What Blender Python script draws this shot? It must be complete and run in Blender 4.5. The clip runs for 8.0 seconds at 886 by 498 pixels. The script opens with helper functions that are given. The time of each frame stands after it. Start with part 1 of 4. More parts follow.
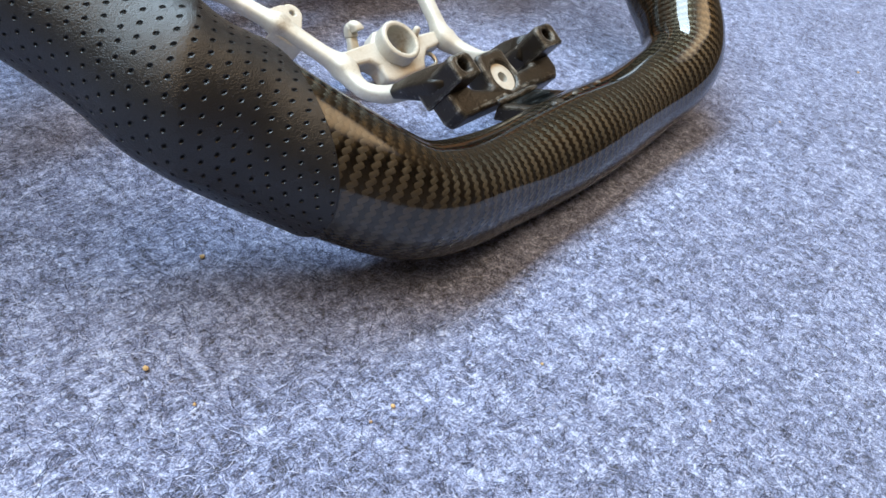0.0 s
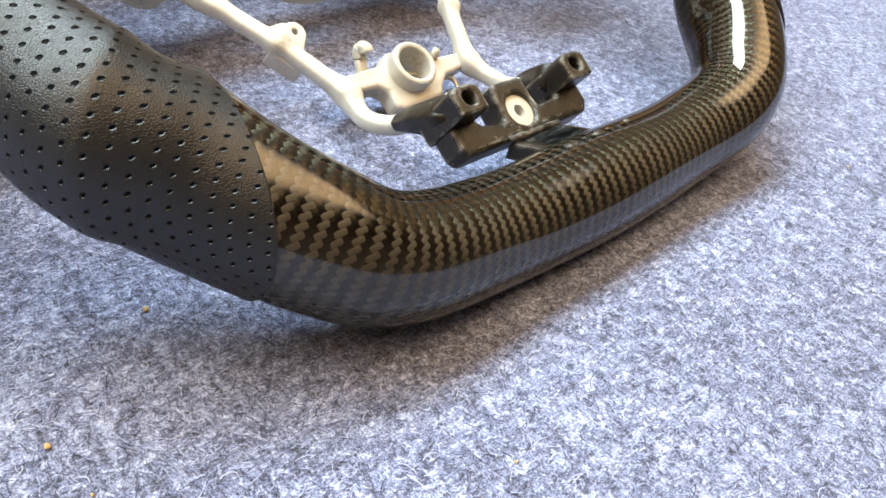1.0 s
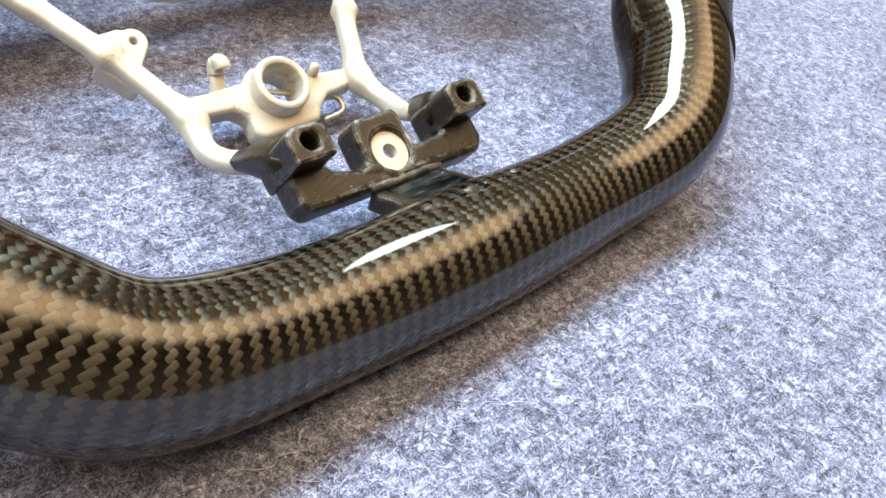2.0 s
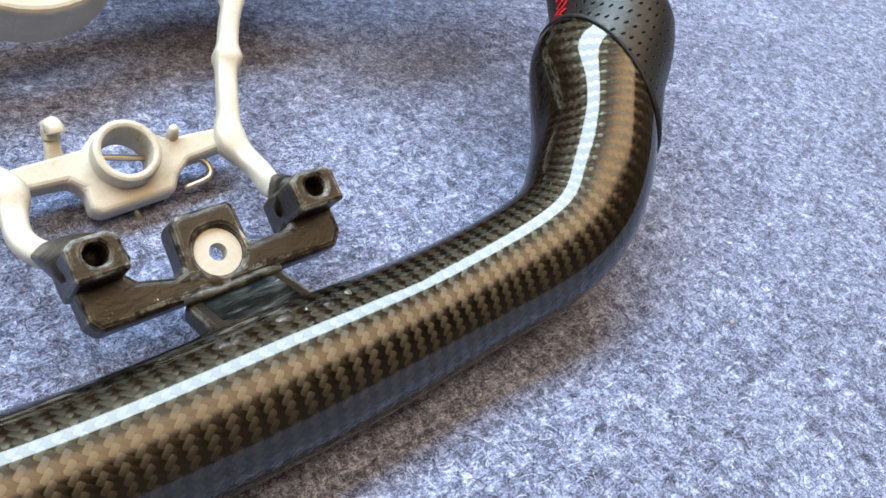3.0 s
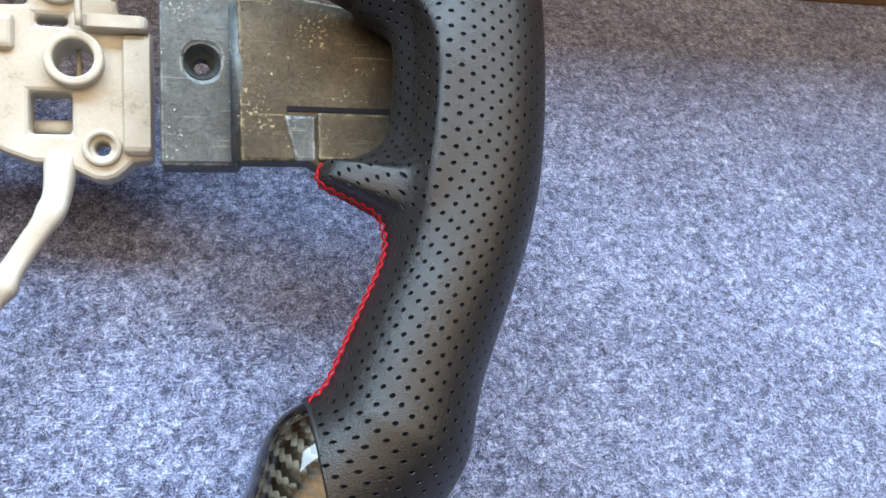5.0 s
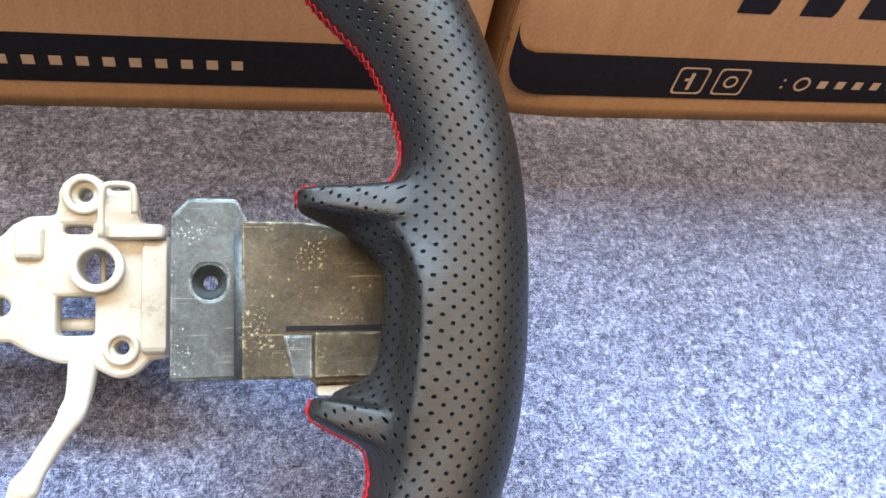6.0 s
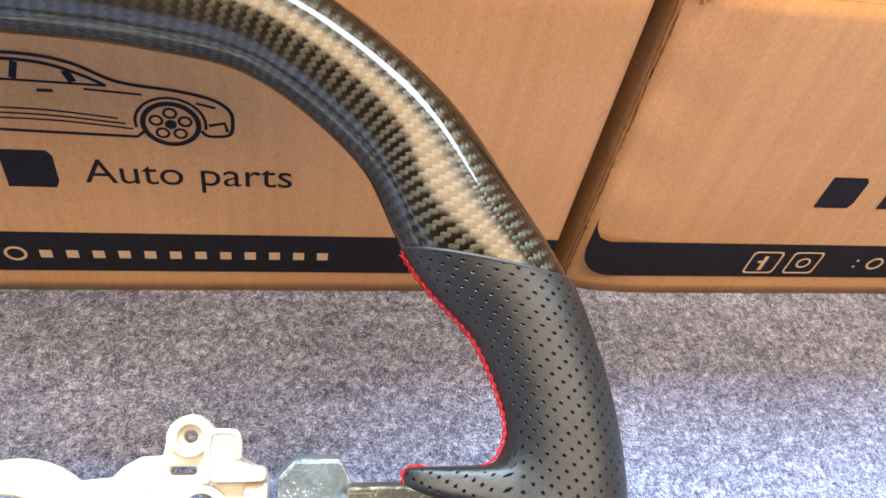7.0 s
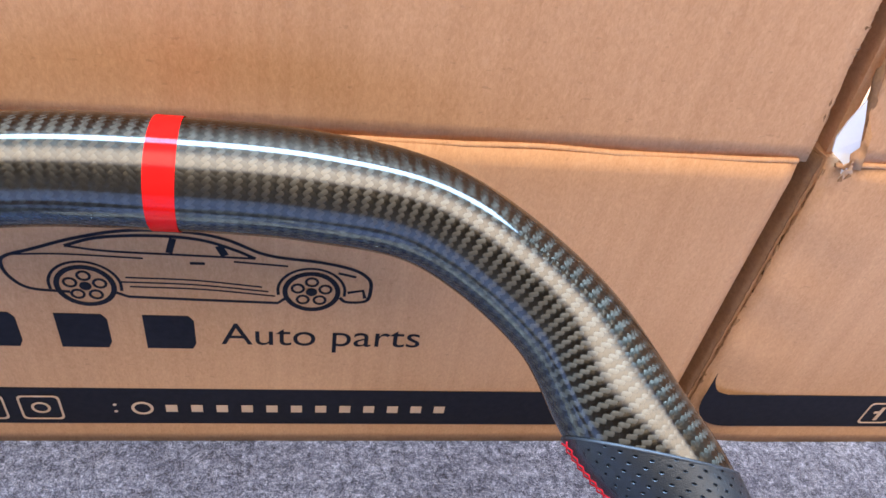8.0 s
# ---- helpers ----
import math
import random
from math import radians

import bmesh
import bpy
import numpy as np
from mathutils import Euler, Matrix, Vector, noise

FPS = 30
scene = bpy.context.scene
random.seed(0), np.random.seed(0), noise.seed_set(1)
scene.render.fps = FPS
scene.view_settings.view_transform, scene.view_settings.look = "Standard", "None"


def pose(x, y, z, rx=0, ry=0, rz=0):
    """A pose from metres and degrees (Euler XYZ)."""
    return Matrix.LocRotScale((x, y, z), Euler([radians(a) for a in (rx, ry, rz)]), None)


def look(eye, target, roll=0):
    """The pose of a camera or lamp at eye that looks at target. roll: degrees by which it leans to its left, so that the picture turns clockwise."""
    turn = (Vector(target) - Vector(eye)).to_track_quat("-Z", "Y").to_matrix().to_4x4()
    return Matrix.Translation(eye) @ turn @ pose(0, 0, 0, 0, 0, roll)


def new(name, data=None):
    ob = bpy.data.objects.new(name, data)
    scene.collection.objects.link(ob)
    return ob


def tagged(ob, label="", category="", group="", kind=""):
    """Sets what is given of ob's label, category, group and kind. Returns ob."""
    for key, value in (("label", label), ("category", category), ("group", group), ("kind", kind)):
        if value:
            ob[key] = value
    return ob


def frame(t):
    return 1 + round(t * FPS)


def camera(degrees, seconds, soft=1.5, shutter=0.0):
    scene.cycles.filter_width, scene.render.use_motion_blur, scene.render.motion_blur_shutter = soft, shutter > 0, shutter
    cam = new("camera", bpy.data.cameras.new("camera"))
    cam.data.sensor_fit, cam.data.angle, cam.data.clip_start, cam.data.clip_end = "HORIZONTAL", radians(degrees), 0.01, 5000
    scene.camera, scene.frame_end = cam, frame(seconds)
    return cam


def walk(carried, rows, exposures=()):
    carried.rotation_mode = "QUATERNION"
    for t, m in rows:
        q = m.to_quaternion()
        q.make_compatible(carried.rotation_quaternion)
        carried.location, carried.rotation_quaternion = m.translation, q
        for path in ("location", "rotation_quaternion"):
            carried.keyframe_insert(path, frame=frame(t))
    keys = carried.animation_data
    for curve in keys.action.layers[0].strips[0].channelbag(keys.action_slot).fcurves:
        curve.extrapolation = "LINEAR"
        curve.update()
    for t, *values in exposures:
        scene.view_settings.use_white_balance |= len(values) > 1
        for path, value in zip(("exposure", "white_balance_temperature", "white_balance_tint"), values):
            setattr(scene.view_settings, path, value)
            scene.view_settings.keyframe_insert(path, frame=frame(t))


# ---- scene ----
# The place: a bare carbon and leather steering wheel leans on two printed cartons on a felt mat.
# x runs along the cartons, y towards them, z up; the wheel's middle lies on x = 0.
cam = camera(56.47, 8.0, soft=1.55)
PATH = [
    (0.0, (-0.25205, -0.00730, 0.14900), (-0.18210, 0.03410, 0.09075), 13.4),
    (0.5, (-0.23530, -0.00760, 0.14945), (-0.16865, 0.03850, 0.09090), 12.4),
    (1.0, (-0.20795, -0.00500, 0.14880), (-0.14410, 0.04335, 0.08885), 12.6),
    (1.5, (-0.17340, -0.00130, 0.15045), (-0.11115, 0.04695, 0.08885), 13.4),
    (1.7, (-0.15945, 0.00065, 0.14860), (-0.09700, 0.04835, 0.08675), 14.2),
    (2.8, (-0.08425, 0.00590, 0.16355), (-0.02575, 0.05255, 0.09725), 16.7),
    (3.0, (-0.07125, 0.00880, 0.16910), (-0.01405, 0.05600, 0.10205), 17.1),
    (3.5, (-0.02280, 0.01100, 0.18555), (0.02895, 0.06155, 0.11650), 18.4),
    (4.0, (0.03310, 0.01380, 0.19850), (0.07545, 0.06870, 0.12645), 19.6),
    (4.5, (0.07295, 0.03580, 0.21575), (0.10680, 0.09180, 0.14010), 20.4),
    (4.7, (0.08305, 0.04830, 0.22365), (0.11470, 0.10415, 0.14695), 20.9),
    (5.8, (0.11445, 0.09275, 0.27695), (0.13655, 0.15095, 0.19865), 16.3),
    (6.0, (0.11465, 0.10180, 0.28590), (0.13580, 0.16090, 0.20810), 15.5),
    (6.5, (0.10725, 0.12820, 0.31015), (0.12660, 0.18940, 0.23345), 14.2),
    (7.0, (0.09035, 0.15670, 0.33220), (0.10790, 0.21960, 0.25650), 13.6),
    (7.5, (0.07200, 0.17905, 0.34620), (0.08785, 0.24545, 0.27315), 12.2),
    (8.0, (0.04765, 0.18110, 0.34960), (0.06140, 0.25200, 0.28040), 10.5),
]
EXPOSURES = [(0.0, -0.01, 6450, 10), (0.5, 0.04, 6700, 10), (1.0, 0.44, 7400, 10), (1.5, 0.56, 7550, 10), (1.7, 0.54, 7500, 10), (3.0, 0.06, 6700, 10),
             (3.5, -0.06, 6500, 10), (4.0, -0.11, 6200, 10), (4.5, -0.04, 6250, 10), (6.0, 0.59, 6250, 10), (6.5, 0.99, 6450, 10), (7.0, 1.25, 6350, 10), (7.5, 1.27, 5450, 10), (8.0, 1.3, 4950, 10)]
walk(cam, [(t, look(eye, target, roll)) for t, eye, target, roll in PATH], EXPOSURES)

# ---- light ----
SKY_X, SKY_Y, CEIL = (-2.86, 1.95), (0.78, 1.80), 2.5
FILL_X, FILL_Y = (-2.89, 2.89), (-1.6, 0.36)
world = bpy.data.worlds.new("world")
scene.world = world
world.use_nodes = True
wt = world.node_tree
sky = wt.nodes.new("ShaderNodeTexSky")
sky.sky_type, sky.sun_disc = "NISHITA", False
sky.sun_elevation, sky.sun_rotation = radians(50), radians(20)
wt.links.new(sky.outputs[0], wt.nodes["Background"].inputs[0])
wt.nodes["Background"].inputs[1].default_value = 0.1
lamp = bpy.data.lights.new("skylight_daylight", "AREA")
lamp.shape, lamp.size, lamp.size_y = "RECTANGLE", SKY_X[1] - SKY_X[0], SKY_Y[1] - SKY_Y[0]
lamp.energy, lamp.color = 266, (0.655, 0.845, 1.0)
lamp_ob = new("skylight_daylight", lamp)
lamp_ob.matrix_world = pose(sum(SKY_X) / 2, sum(SKY_Y) / 2, CEIL + 0.02)
# added warm fill lamp overhead: lifts the carbon, carton faces and shaded felt
warm_fill = bpy.data.lights.new("warm_fill_lamp", "AREA")
warm_fill.shape, warm_fill.size, warm_fill.size_y = "RECTANGLE", FILL_X[1] - FILL_X[0], FILL_Y[1] - FILL_Y[0]
warm_fill.energy, warm_fill.color = 150, (1.0, 0.71, 0.40)
warm_fill.use_nodes = True  # fades towards its rim, so that the fill mirrors with soft edges
bt = warm_fill.node_tree
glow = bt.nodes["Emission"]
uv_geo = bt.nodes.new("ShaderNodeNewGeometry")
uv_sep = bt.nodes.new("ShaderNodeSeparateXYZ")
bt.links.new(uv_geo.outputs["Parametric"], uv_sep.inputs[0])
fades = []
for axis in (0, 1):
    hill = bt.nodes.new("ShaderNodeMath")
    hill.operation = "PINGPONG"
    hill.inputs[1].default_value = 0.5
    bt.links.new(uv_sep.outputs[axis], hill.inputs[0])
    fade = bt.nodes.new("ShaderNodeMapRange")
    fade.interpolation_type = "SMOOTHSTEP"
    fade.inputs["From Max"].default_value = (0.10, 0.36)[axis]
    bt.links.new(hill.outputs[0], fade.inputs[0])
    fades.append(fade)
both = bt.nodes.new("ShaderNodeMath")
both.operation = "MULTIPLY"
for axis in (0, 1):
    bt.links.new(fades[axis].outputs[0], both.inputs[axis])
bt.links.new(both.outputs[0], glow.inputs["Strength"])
warm_fill_ob = new("warm_fill_lamp", warm_fill)
warm_fill_ob.matrix_world = pose(sum(FILL_X) / 2, sum(FILL_Y) / 2, CEIL + 0.02)


# ---- materials ----
class Net:
    """A node material in the making."""

    def __init__(self, name):
        self.mat = bpy.data.materials.new(name)
        self.mat.use_nodes = True
        self.tree = self.mat.node_tree
        self.bsdf = self.tree.nodes["Principled BSDF"]

    def node(self, kind):
        return self.tree.nodes.new("ShaderNode" + kind)

    def put(self, sock, value):
        if isinstance(value, bpy.types.NodeSocket):
            self.tree.links.new(value, sock)
        else:
            sock.default_value = value

    def m(self, op, *args):
        n = self.node("Math")
        n.operation = op
        for i, a in enumerate(args):
            self.put(n.inputs[i], a)
        return n.outputs[0]

    def coord(self, out):
        return self.node("TexCoord").outputs[out]

    def noise(self, vec, scale, detail=4.0, rough=0.6, distort=0.0):
        n = self.node("TexNoise")
        self.put(n.inputs["Vector"], vec)
        n.inputs["Scale"].default_value = scale
        n.inputs["Detail"].default_value = detail
        n.inputs["Roughness"].default_value = rough
        n.inputs["Distortion"].default_value = distort
        return n.outputs["Fac"]

    def ramp(self, fac, *stops):
        n = self.node("ValToRGB")
        el = n.color_ramp.elements
        while len(el) < len(stops):
            el.new(0.5)
        for e, (p, c) in zip(el, stops):
            e.position = p
            e.color = (*c, 1) if isinstance(c, tuple) else (c, c, c, 1)
        self.put(n.inputs[0], fac)
        return n.outputs[0]

    def mix(self, fac, a, b):
        n = self.node("Mix")
        n.data_type = "RGBA"
        self.put(n.inputs[0], fac)
        for s, v in ((n.inputs[6], a), (n.inputs[7], b)):
            self.put(s, (*v, 1) if isinstance(v, tuple) else v)
        return n.outputs[2]

    def bump(self, height, strength, distance):
        n = self.node("Bump")
        n.inputs["Strength"].default_value = strength
        n.inputs["Distance"].default_value = distance
        self.put(n.inputs["Height"], height)
        return n.outputs[0]

    def set(self, **vals):
        names = {"color": "Base Color", "rough": "Roughness", "metal": "Metallic", "normal": "Normal", "coat": "Coat Weight",
                 "coat_rough": "Coat Roughness", "spec": "Specular IOR Level", "aniso": "Anisotropic", "aniso_rot": "Anisotropic Rotation",
                 "tangent": "Tangent", "tint": "Specular Tint", "sheen": "Sheen Weight", "sheen_rough": "Sheen Roughness", "coat_ior": "Coat IOR", "alpha": "Alpha"}
        for k, v in vals.items():
            self.put(self.bsdf.inputs[names[k]], (*v, 1) if isinstance(v, tuple) else v)
        return self.mat


def stretched(n, vec, sx, sy, sz, rz=0.0):
    mp = n.node("Mapping")
    n.put(mp.inputs["Vector"], vec)
    mp.inputs["Scale"].default_value = (sx, sy, sz)
    mp.inputs["Rotation"].default_value = (0, 0, rz)
    return mp.outputs[0]


def mat_felt():
    n = Net("grey_felt")
    p = n.coord("Object")
    blotch = n.noise(p, 330, 4, 0.7, 0.6)
    fine = n.noise(p, 1500, 4, 0.75, 1.2)
    warp = n.noise(p, 60, 2, 0.5)
    ang = n.m("MULTIPLY", warp, 0.02)
    off = n.node("VectorMath")
    n.put(off.inputs[0], p)
    comb = n.node("CombineXYZ")
    n.put(comb.inputs[0], ang)
    n.put(off.inputs[1], comb.outputs[0])
    fa = n.noise(stretched(n, off.outputs[0], 1700, 330, 400, 0.6), 1, 3, 0.6, 0.8)
    fb = n.noise(stretched(n, off.outputs[0], 330, 1700, 400, 0.25), 1, 3, 0.6, 0.8)
    big = n.noise(p, 14, 3, 0.5)
    mid = n.noise(p, 120, 3, 0.6, 0.4)
    f = n.m("MAXIMUM", fa, fb)
    s = n.m("ADD", n.m("MULTIPLY", blotch, 0.31), n.m("ADD", n.m("MULTIPLY", fine, 0.46), n.m("MULTIPLY", f, 0.32)))
    s = n.m("ADD", s, n.m("ADD", n.m("MULTIPLY", n.m("SUBTRACT", big, 0.5), 0.07), n.m("MULTIPLY", n.m("SUBTRACT", mid, 0.5), 0.13)))
    col = n.ramp(s, (0.475, (0.013, 0.0165, 0.034)), (0.535, (0.107, 0.131, 0.240)), (0.595, (0.310, 0.362, 0.590)), (0.655, (0.70, 0.785, 1.0)))
    nr = n.bump(s, 0.9, 0.0016)
    return n.set(color=col, rough=0.95, spec=0.1, normal=nr, sheen=0.25, sheen_rough=0.6)


def mat_fibre():
    n = Net("felt_fibre")
    g = n.node("NewGeometry").outputs["Random Per Island"]
    col = n.ramp(g, (0.0, (0.015, 0.016, 0.028)), (0.35, (0.06, 0.065, 0.11)), (0.6, (0.22, 0.24, 0.37)), (0.85, (0.40, 0.44, 0.62)), (1.0, (0.60, 0.64, 0.82)))
    return n.set(color=col, rough=0.8, spec=0.2)


TOW = 0.0015


def mat_carbon():
    n = Net("clear_coated_carbon_twill")
    uv_node = n.node("UVMap")
    uv_node.uv_map = "weave"
    uv = uv_node.outputs[0]
    sep = n.node("SeparateXYZ")
    wob = n.noise(uv, 55, 2, 0.5)
    n.put(sep.inputs[0], uv)
    x = n.m("ADD", sep.outputs[0], n.m("MULTIPLY", n.m("SUBTRACT", wob, 0.5), 0.0032))
    y = n.m("ADD", sep.outputs[1], n.m("MULTIPLY", n.m("SUBTRACT", wob, 0.5), 0.0016))
    k = 0.7071 / TOW
    p = n.m("MULTIPLY", n.m("ADD", x, y), k)
    q = n.m("MULTIPLY", n.m("SUBTRACT", x, y), k)
    i, j = n.m("FLOOR", p), n.m("FLOOR", q)
    ph = n.m("FRACT", n.m("MULTIPLY", n.m("ADD", i, j), 0.25))
    warp = n.m("LESS_THAN", ph, 0.45)
    fp, fq = n.m("FRACT", p), n.m("FRACT", q)

    def hump(f):
        d = n.m("SUBTRACT", n.m("MULTIPLY", f, 2.0), 1.0)
        return n.m("SUBTRACT", 1.0, n.m("MULTIPLY", d, d))

    hp, hq = hump(fp), hump(fq)
    # a tow crowns where it lies on top and dips at its two crossings
    along_w = n.m("SINE", n.m("MULTIPLY", n.m("FRACT", n.m("MULTIPLY", n.m("ADD", i, q), 0.25)), 6.2832))
    along_f = n.m("SINE", n.m("MULTIPLY", n.m("FRACT", n.m("MULTIPLY", n.m("ADD", p, j), 0.25)), 6.2832))
    hw = n.m("ADD", n.m("MULTIPLY", hp, 0.4), n.m("MULTIPLY", along_w, 0.6))
    hf = n.m("ADD", n.m("MULTIPLY", hq, 0.4), n.m("MULTIPLY", along_f, -0.6))
    height = n.m("ADD", n.m("MULTIPLY", warp, hw), n.m("MULTIPLY", n.m("SUBTRACT", 1.0, warp), hf))
    fibre = n.noise(stretched(n, uv, 700, 4000, 1, 0.785), 1, 2, 0.6)
    nr = n.bump(n.m("ADD", height, n.m("MULTIPLY", fibre, 0.10)), 0.8, 0.00016)
    blot = n.noise(n.coord("Object"), 45, 3, 0.5)
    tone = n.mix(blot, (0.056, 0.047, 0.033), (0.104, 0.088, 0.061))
    # one tow direction painted darker, for the contrast its sheen has at most angles
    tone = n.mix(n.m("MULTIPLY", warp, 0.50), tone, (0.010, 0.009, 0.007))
    # shade where the tows dip is painted into the colour as well
    dip_shade = n.ramp(height, (0.0, 0.0), (0.35, 1.0))
    col = n.mix(dip_shade, (0.016, 0.013, 0.009), tone)
    col = n.mix(n.m("MULTIPLY", fibre, 0.30), col, (0.012, 0.011, 0.010))
    tan_node = n.node("Tangent")
    tan_node.direction_type, tan_node.uv_map = "UV_MAP", "weave"
    tan = tan_node.outputs[0]
    rot = n.m("SUBTRACT", 0.375, n.m("MULTIPLY", warp, 0.25))
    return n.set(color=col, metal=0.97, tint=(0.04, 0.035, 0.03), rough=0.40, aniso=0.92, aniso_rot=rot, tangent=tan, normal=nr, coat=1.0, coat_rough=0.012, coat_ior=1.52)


def mat_leather():
    n = Net("perforated_black_leather")
    uv_node = n.node("UVMap")
    uv_node.uv_map = "weave"
    uv = uv_node.outputs[0]
    sep = n.node("SeparateXYZ")
    n.put(sep.inputs[0], uv)
    ax, ay = 0.0043, 0.00255
    y = n.m("MULTIPLY", sep.outputs[1], 1 / ay)
    col_i = n.m("FLOOR", y)
    x = n.m("ADD", n.m("MULTIPLY", sep.outputs[0], 1 / ax), n.m("MULTIPLY", n.m("FLOORED_MODULO", col_i, 2.0), 0.5))
    jit = n.node("TexWhiteNoise")
    jit.noise_dimensions = "2D"
    cv = n.node("CombineXYZ")
    n.put(cv.inputs[0], n.m("FLOOR", x))
    n.put(cv.inputs[1], col_i)
    n.put(jit.inputs["Vector"], cv.outputs[0])
    jv = n.m("MULTIPLY", n.m("SUBTRACT", jit.outputs[0], 0.5), 0.00025)
    dx = n.m("ADD", n.m("MULTIPLY", n.m("SUBTRACT", n.m("FRACT", x), 0.5), ax), jv)
    dy = n.m("ADD", n.m("MULTIPLY", n.m("SUBTRACT", n.m("FRACT", y), 0.5), ay), jv)
    d = n.m("SQRT", n.m("ADD", n.m("MULTIPLY", dx, dx), n.m("MULTIPLY", dy, dy)))
    pit = n.node("MapRange")
    pit.interpolation_type = "SMOOTHSTEP"
    n.put(pit.inputs[0], d)
    for k, v in enumerate((0.00026, 0.00062, 0.0, 1.0)):
        pit.inputs[k + 1].default_value = v
    hole = n.node("MapRange")
    hole.interpolation_type = "SMOOTHSTEP"
    n.put(hole.inputs[0], d)
    for k, v in enumerate((0.00030, 0.00044, 0.0, 1.0)):
        hole.inputs[k + 1].default_value = v
    obj = n.coord("Object")
    vor = n.node("TexVoronoi")
    vor.feature = "DISTANCE_TO_EDGE"
    n.put(vor.inputs["Vector"], obj)
    vor.inputs["Scale"].default_value = 1500
    grain = n.m("MINIMUM", n.m("MULTIPLY", vor.outputs["Distance"], 5.0), 1.0)
    wrinkle = n.noise(stretched(n, obj, 420, 420, 900), 1, 3, 0.6, 0.8)
    soft = n.noise(obj, 70, 3, 0.5)
    h = n.m("ADD", n.m("MULTIPLY", pit.outputs[0], 1.0), n.m("ADD", n.m("MULTIPLY", grain, 0.035), n.m("ADD", n.m("MULTIPLY", wrinkle, 0.05), n.m("MULTIPLY", soft, 0.35))))
    nr = n.bump(h, 1.0, 0.0010)
    base = n.mix(soft, (0.006, 0.0063, 0.0066), (0.013, 0.013, 0.013))
    col = n.mix(hole.outputs[0], (0.001, 0.001, 0.001), base)
    rough = n.m("ADD", 0.29, n.m("MULTIPLY", wrinkle, 0.15))
    return n.set(color=col, rough=rough, spec=n.m("ADD", 0.05, n.m("MULTIPLY", hole.outputs[0], 0.50)), normal=nr)


def mat_plain_leather():
    n = Net("black_leather_edge")
    g = n.noise(n.coord("Object"), 900, 3, 0.6)
    return n.set(color=n.mix(g, (0.008, 0.008, 0.009), (0.02, 0.02, 0.021)), rough=0.5, normal=n.bump(g, 0.4, 0.0003))


def worn_edges(n, radius, p, scale):
    """1 along chipped outer edges."""
    bev = n.node("Bevel")
    bev.samples = 4
    bev.inputs["Radius"].default_value = radius
    dot = n.node("VectorMath")
    dot.operation = "DOT_PRODUCT"
    n.put(dot.inputs[0], bev.outputs[0])
    n.put(dot.inputs[1], n.node("NewGeometry").outputs["Normal"])
    gap = n.m("SUBTRACT", 1.0, dot.outputs["Value"])
    rag = n.ramp(n.noise(p, scale, 4, 0.7), (0.42, 0.0), (0.58, 1.0))
    return n.m("MULTIPLY", n.ramp(gap, (0.03, 0.0), (0.12, 1.0)), rag)


def mat_cast():
    n = Net("pale_cast_alloy")
    p = n.coord("Object")
    a, b = n.noise(p, 60, 4, 0.6), n.noise(p, 900, 3, 0.7)
    col = n.ramp(n.m("ADD", n.m("MULTIPLY", a, 0.7), n.m("MULTIPLY", b, 0.3)), (0.30, (0.30, 0.26, 0.20)), (0.42, (0.49, 0.45, 0.37)), (0.58, (0.56, 0.53, 0.46)), (0.72, (0.66, 0.64, 0.58)))
    h = n.m("ADD", n.m("MULTIPLY", a, 0.6), n.m("MULTIPLY", b, 0.4))
    return n.set(color=col, rough=0.55, metal=0.15, normal=n.bump(h, 0.35, 0.0004))


def mat_steel(name, dark, mid, light, chip_colour):
    n = Net(name)
    p = n.coord("Object")
    a, b, c = n.noise(p, 45, 5, 0.6), n.noise(p, 420, 5, 0.75), n.noise(p, 1600, 3, 0.7)
    col = n.ramp(n.m("ADD", n.m("MULTIPLY", a, 0.5), n.m("ADD", n.m("MULTIPLY", b, 0.3), n.m("MULTIPLY", c, 0.2))), (0.38, dark), (0.5, mid), (0.62, light))
    # pale flecks of old glue in clusters, and bare chipped edges
    where = n.ramp(n.noise(p, 95, 2, 0.5), (0.56, 0.0), (0.66, 1.0))
    fleck = n.ramp(n.noise(p, 950, 4, 0.75), (0.56, 0.0), (0.62, 1.0))
    col = n.mix(n.m("MULTIPLY", n.m("MULTIPLY", fleck, where), 0.8), col, chip_colour)
    spot = n.ramp(n.noise(p, 360, 2, 0.5), (0.72, 0.0), (0.75, 1.0))
    col = n.mix(n.m("MULTIPLY", spot, 0.6), col, chip_colour)
    scuff = n.ramp(n.noise(stretched(n, p, 40, 900, 400, 0.5), 1, 3, 0.6), (0.66, 0.0), (0.72, 1.0))
    col = n.mix(n.m("MULTIPLY", scuff, 0.25), col, chip_colour)
    col = n.mix(n.m("MULTIPLY", worn_edges(n, 0.0018, p, 260), 0.8), col, chip_colour)
    rough = n.m("ADD", 0.24, n.m("MULTIPLY", b, 0.4))
    return n.set(color=col, rough=rough, metal=0.4, normal=n.bump(n.m("ADD", a, n.m("ADD", n.m("MULTIPLY", b, 0.5), n.m("MULTIPLY", fleck, 0.25))), 0.5, 0.0008))


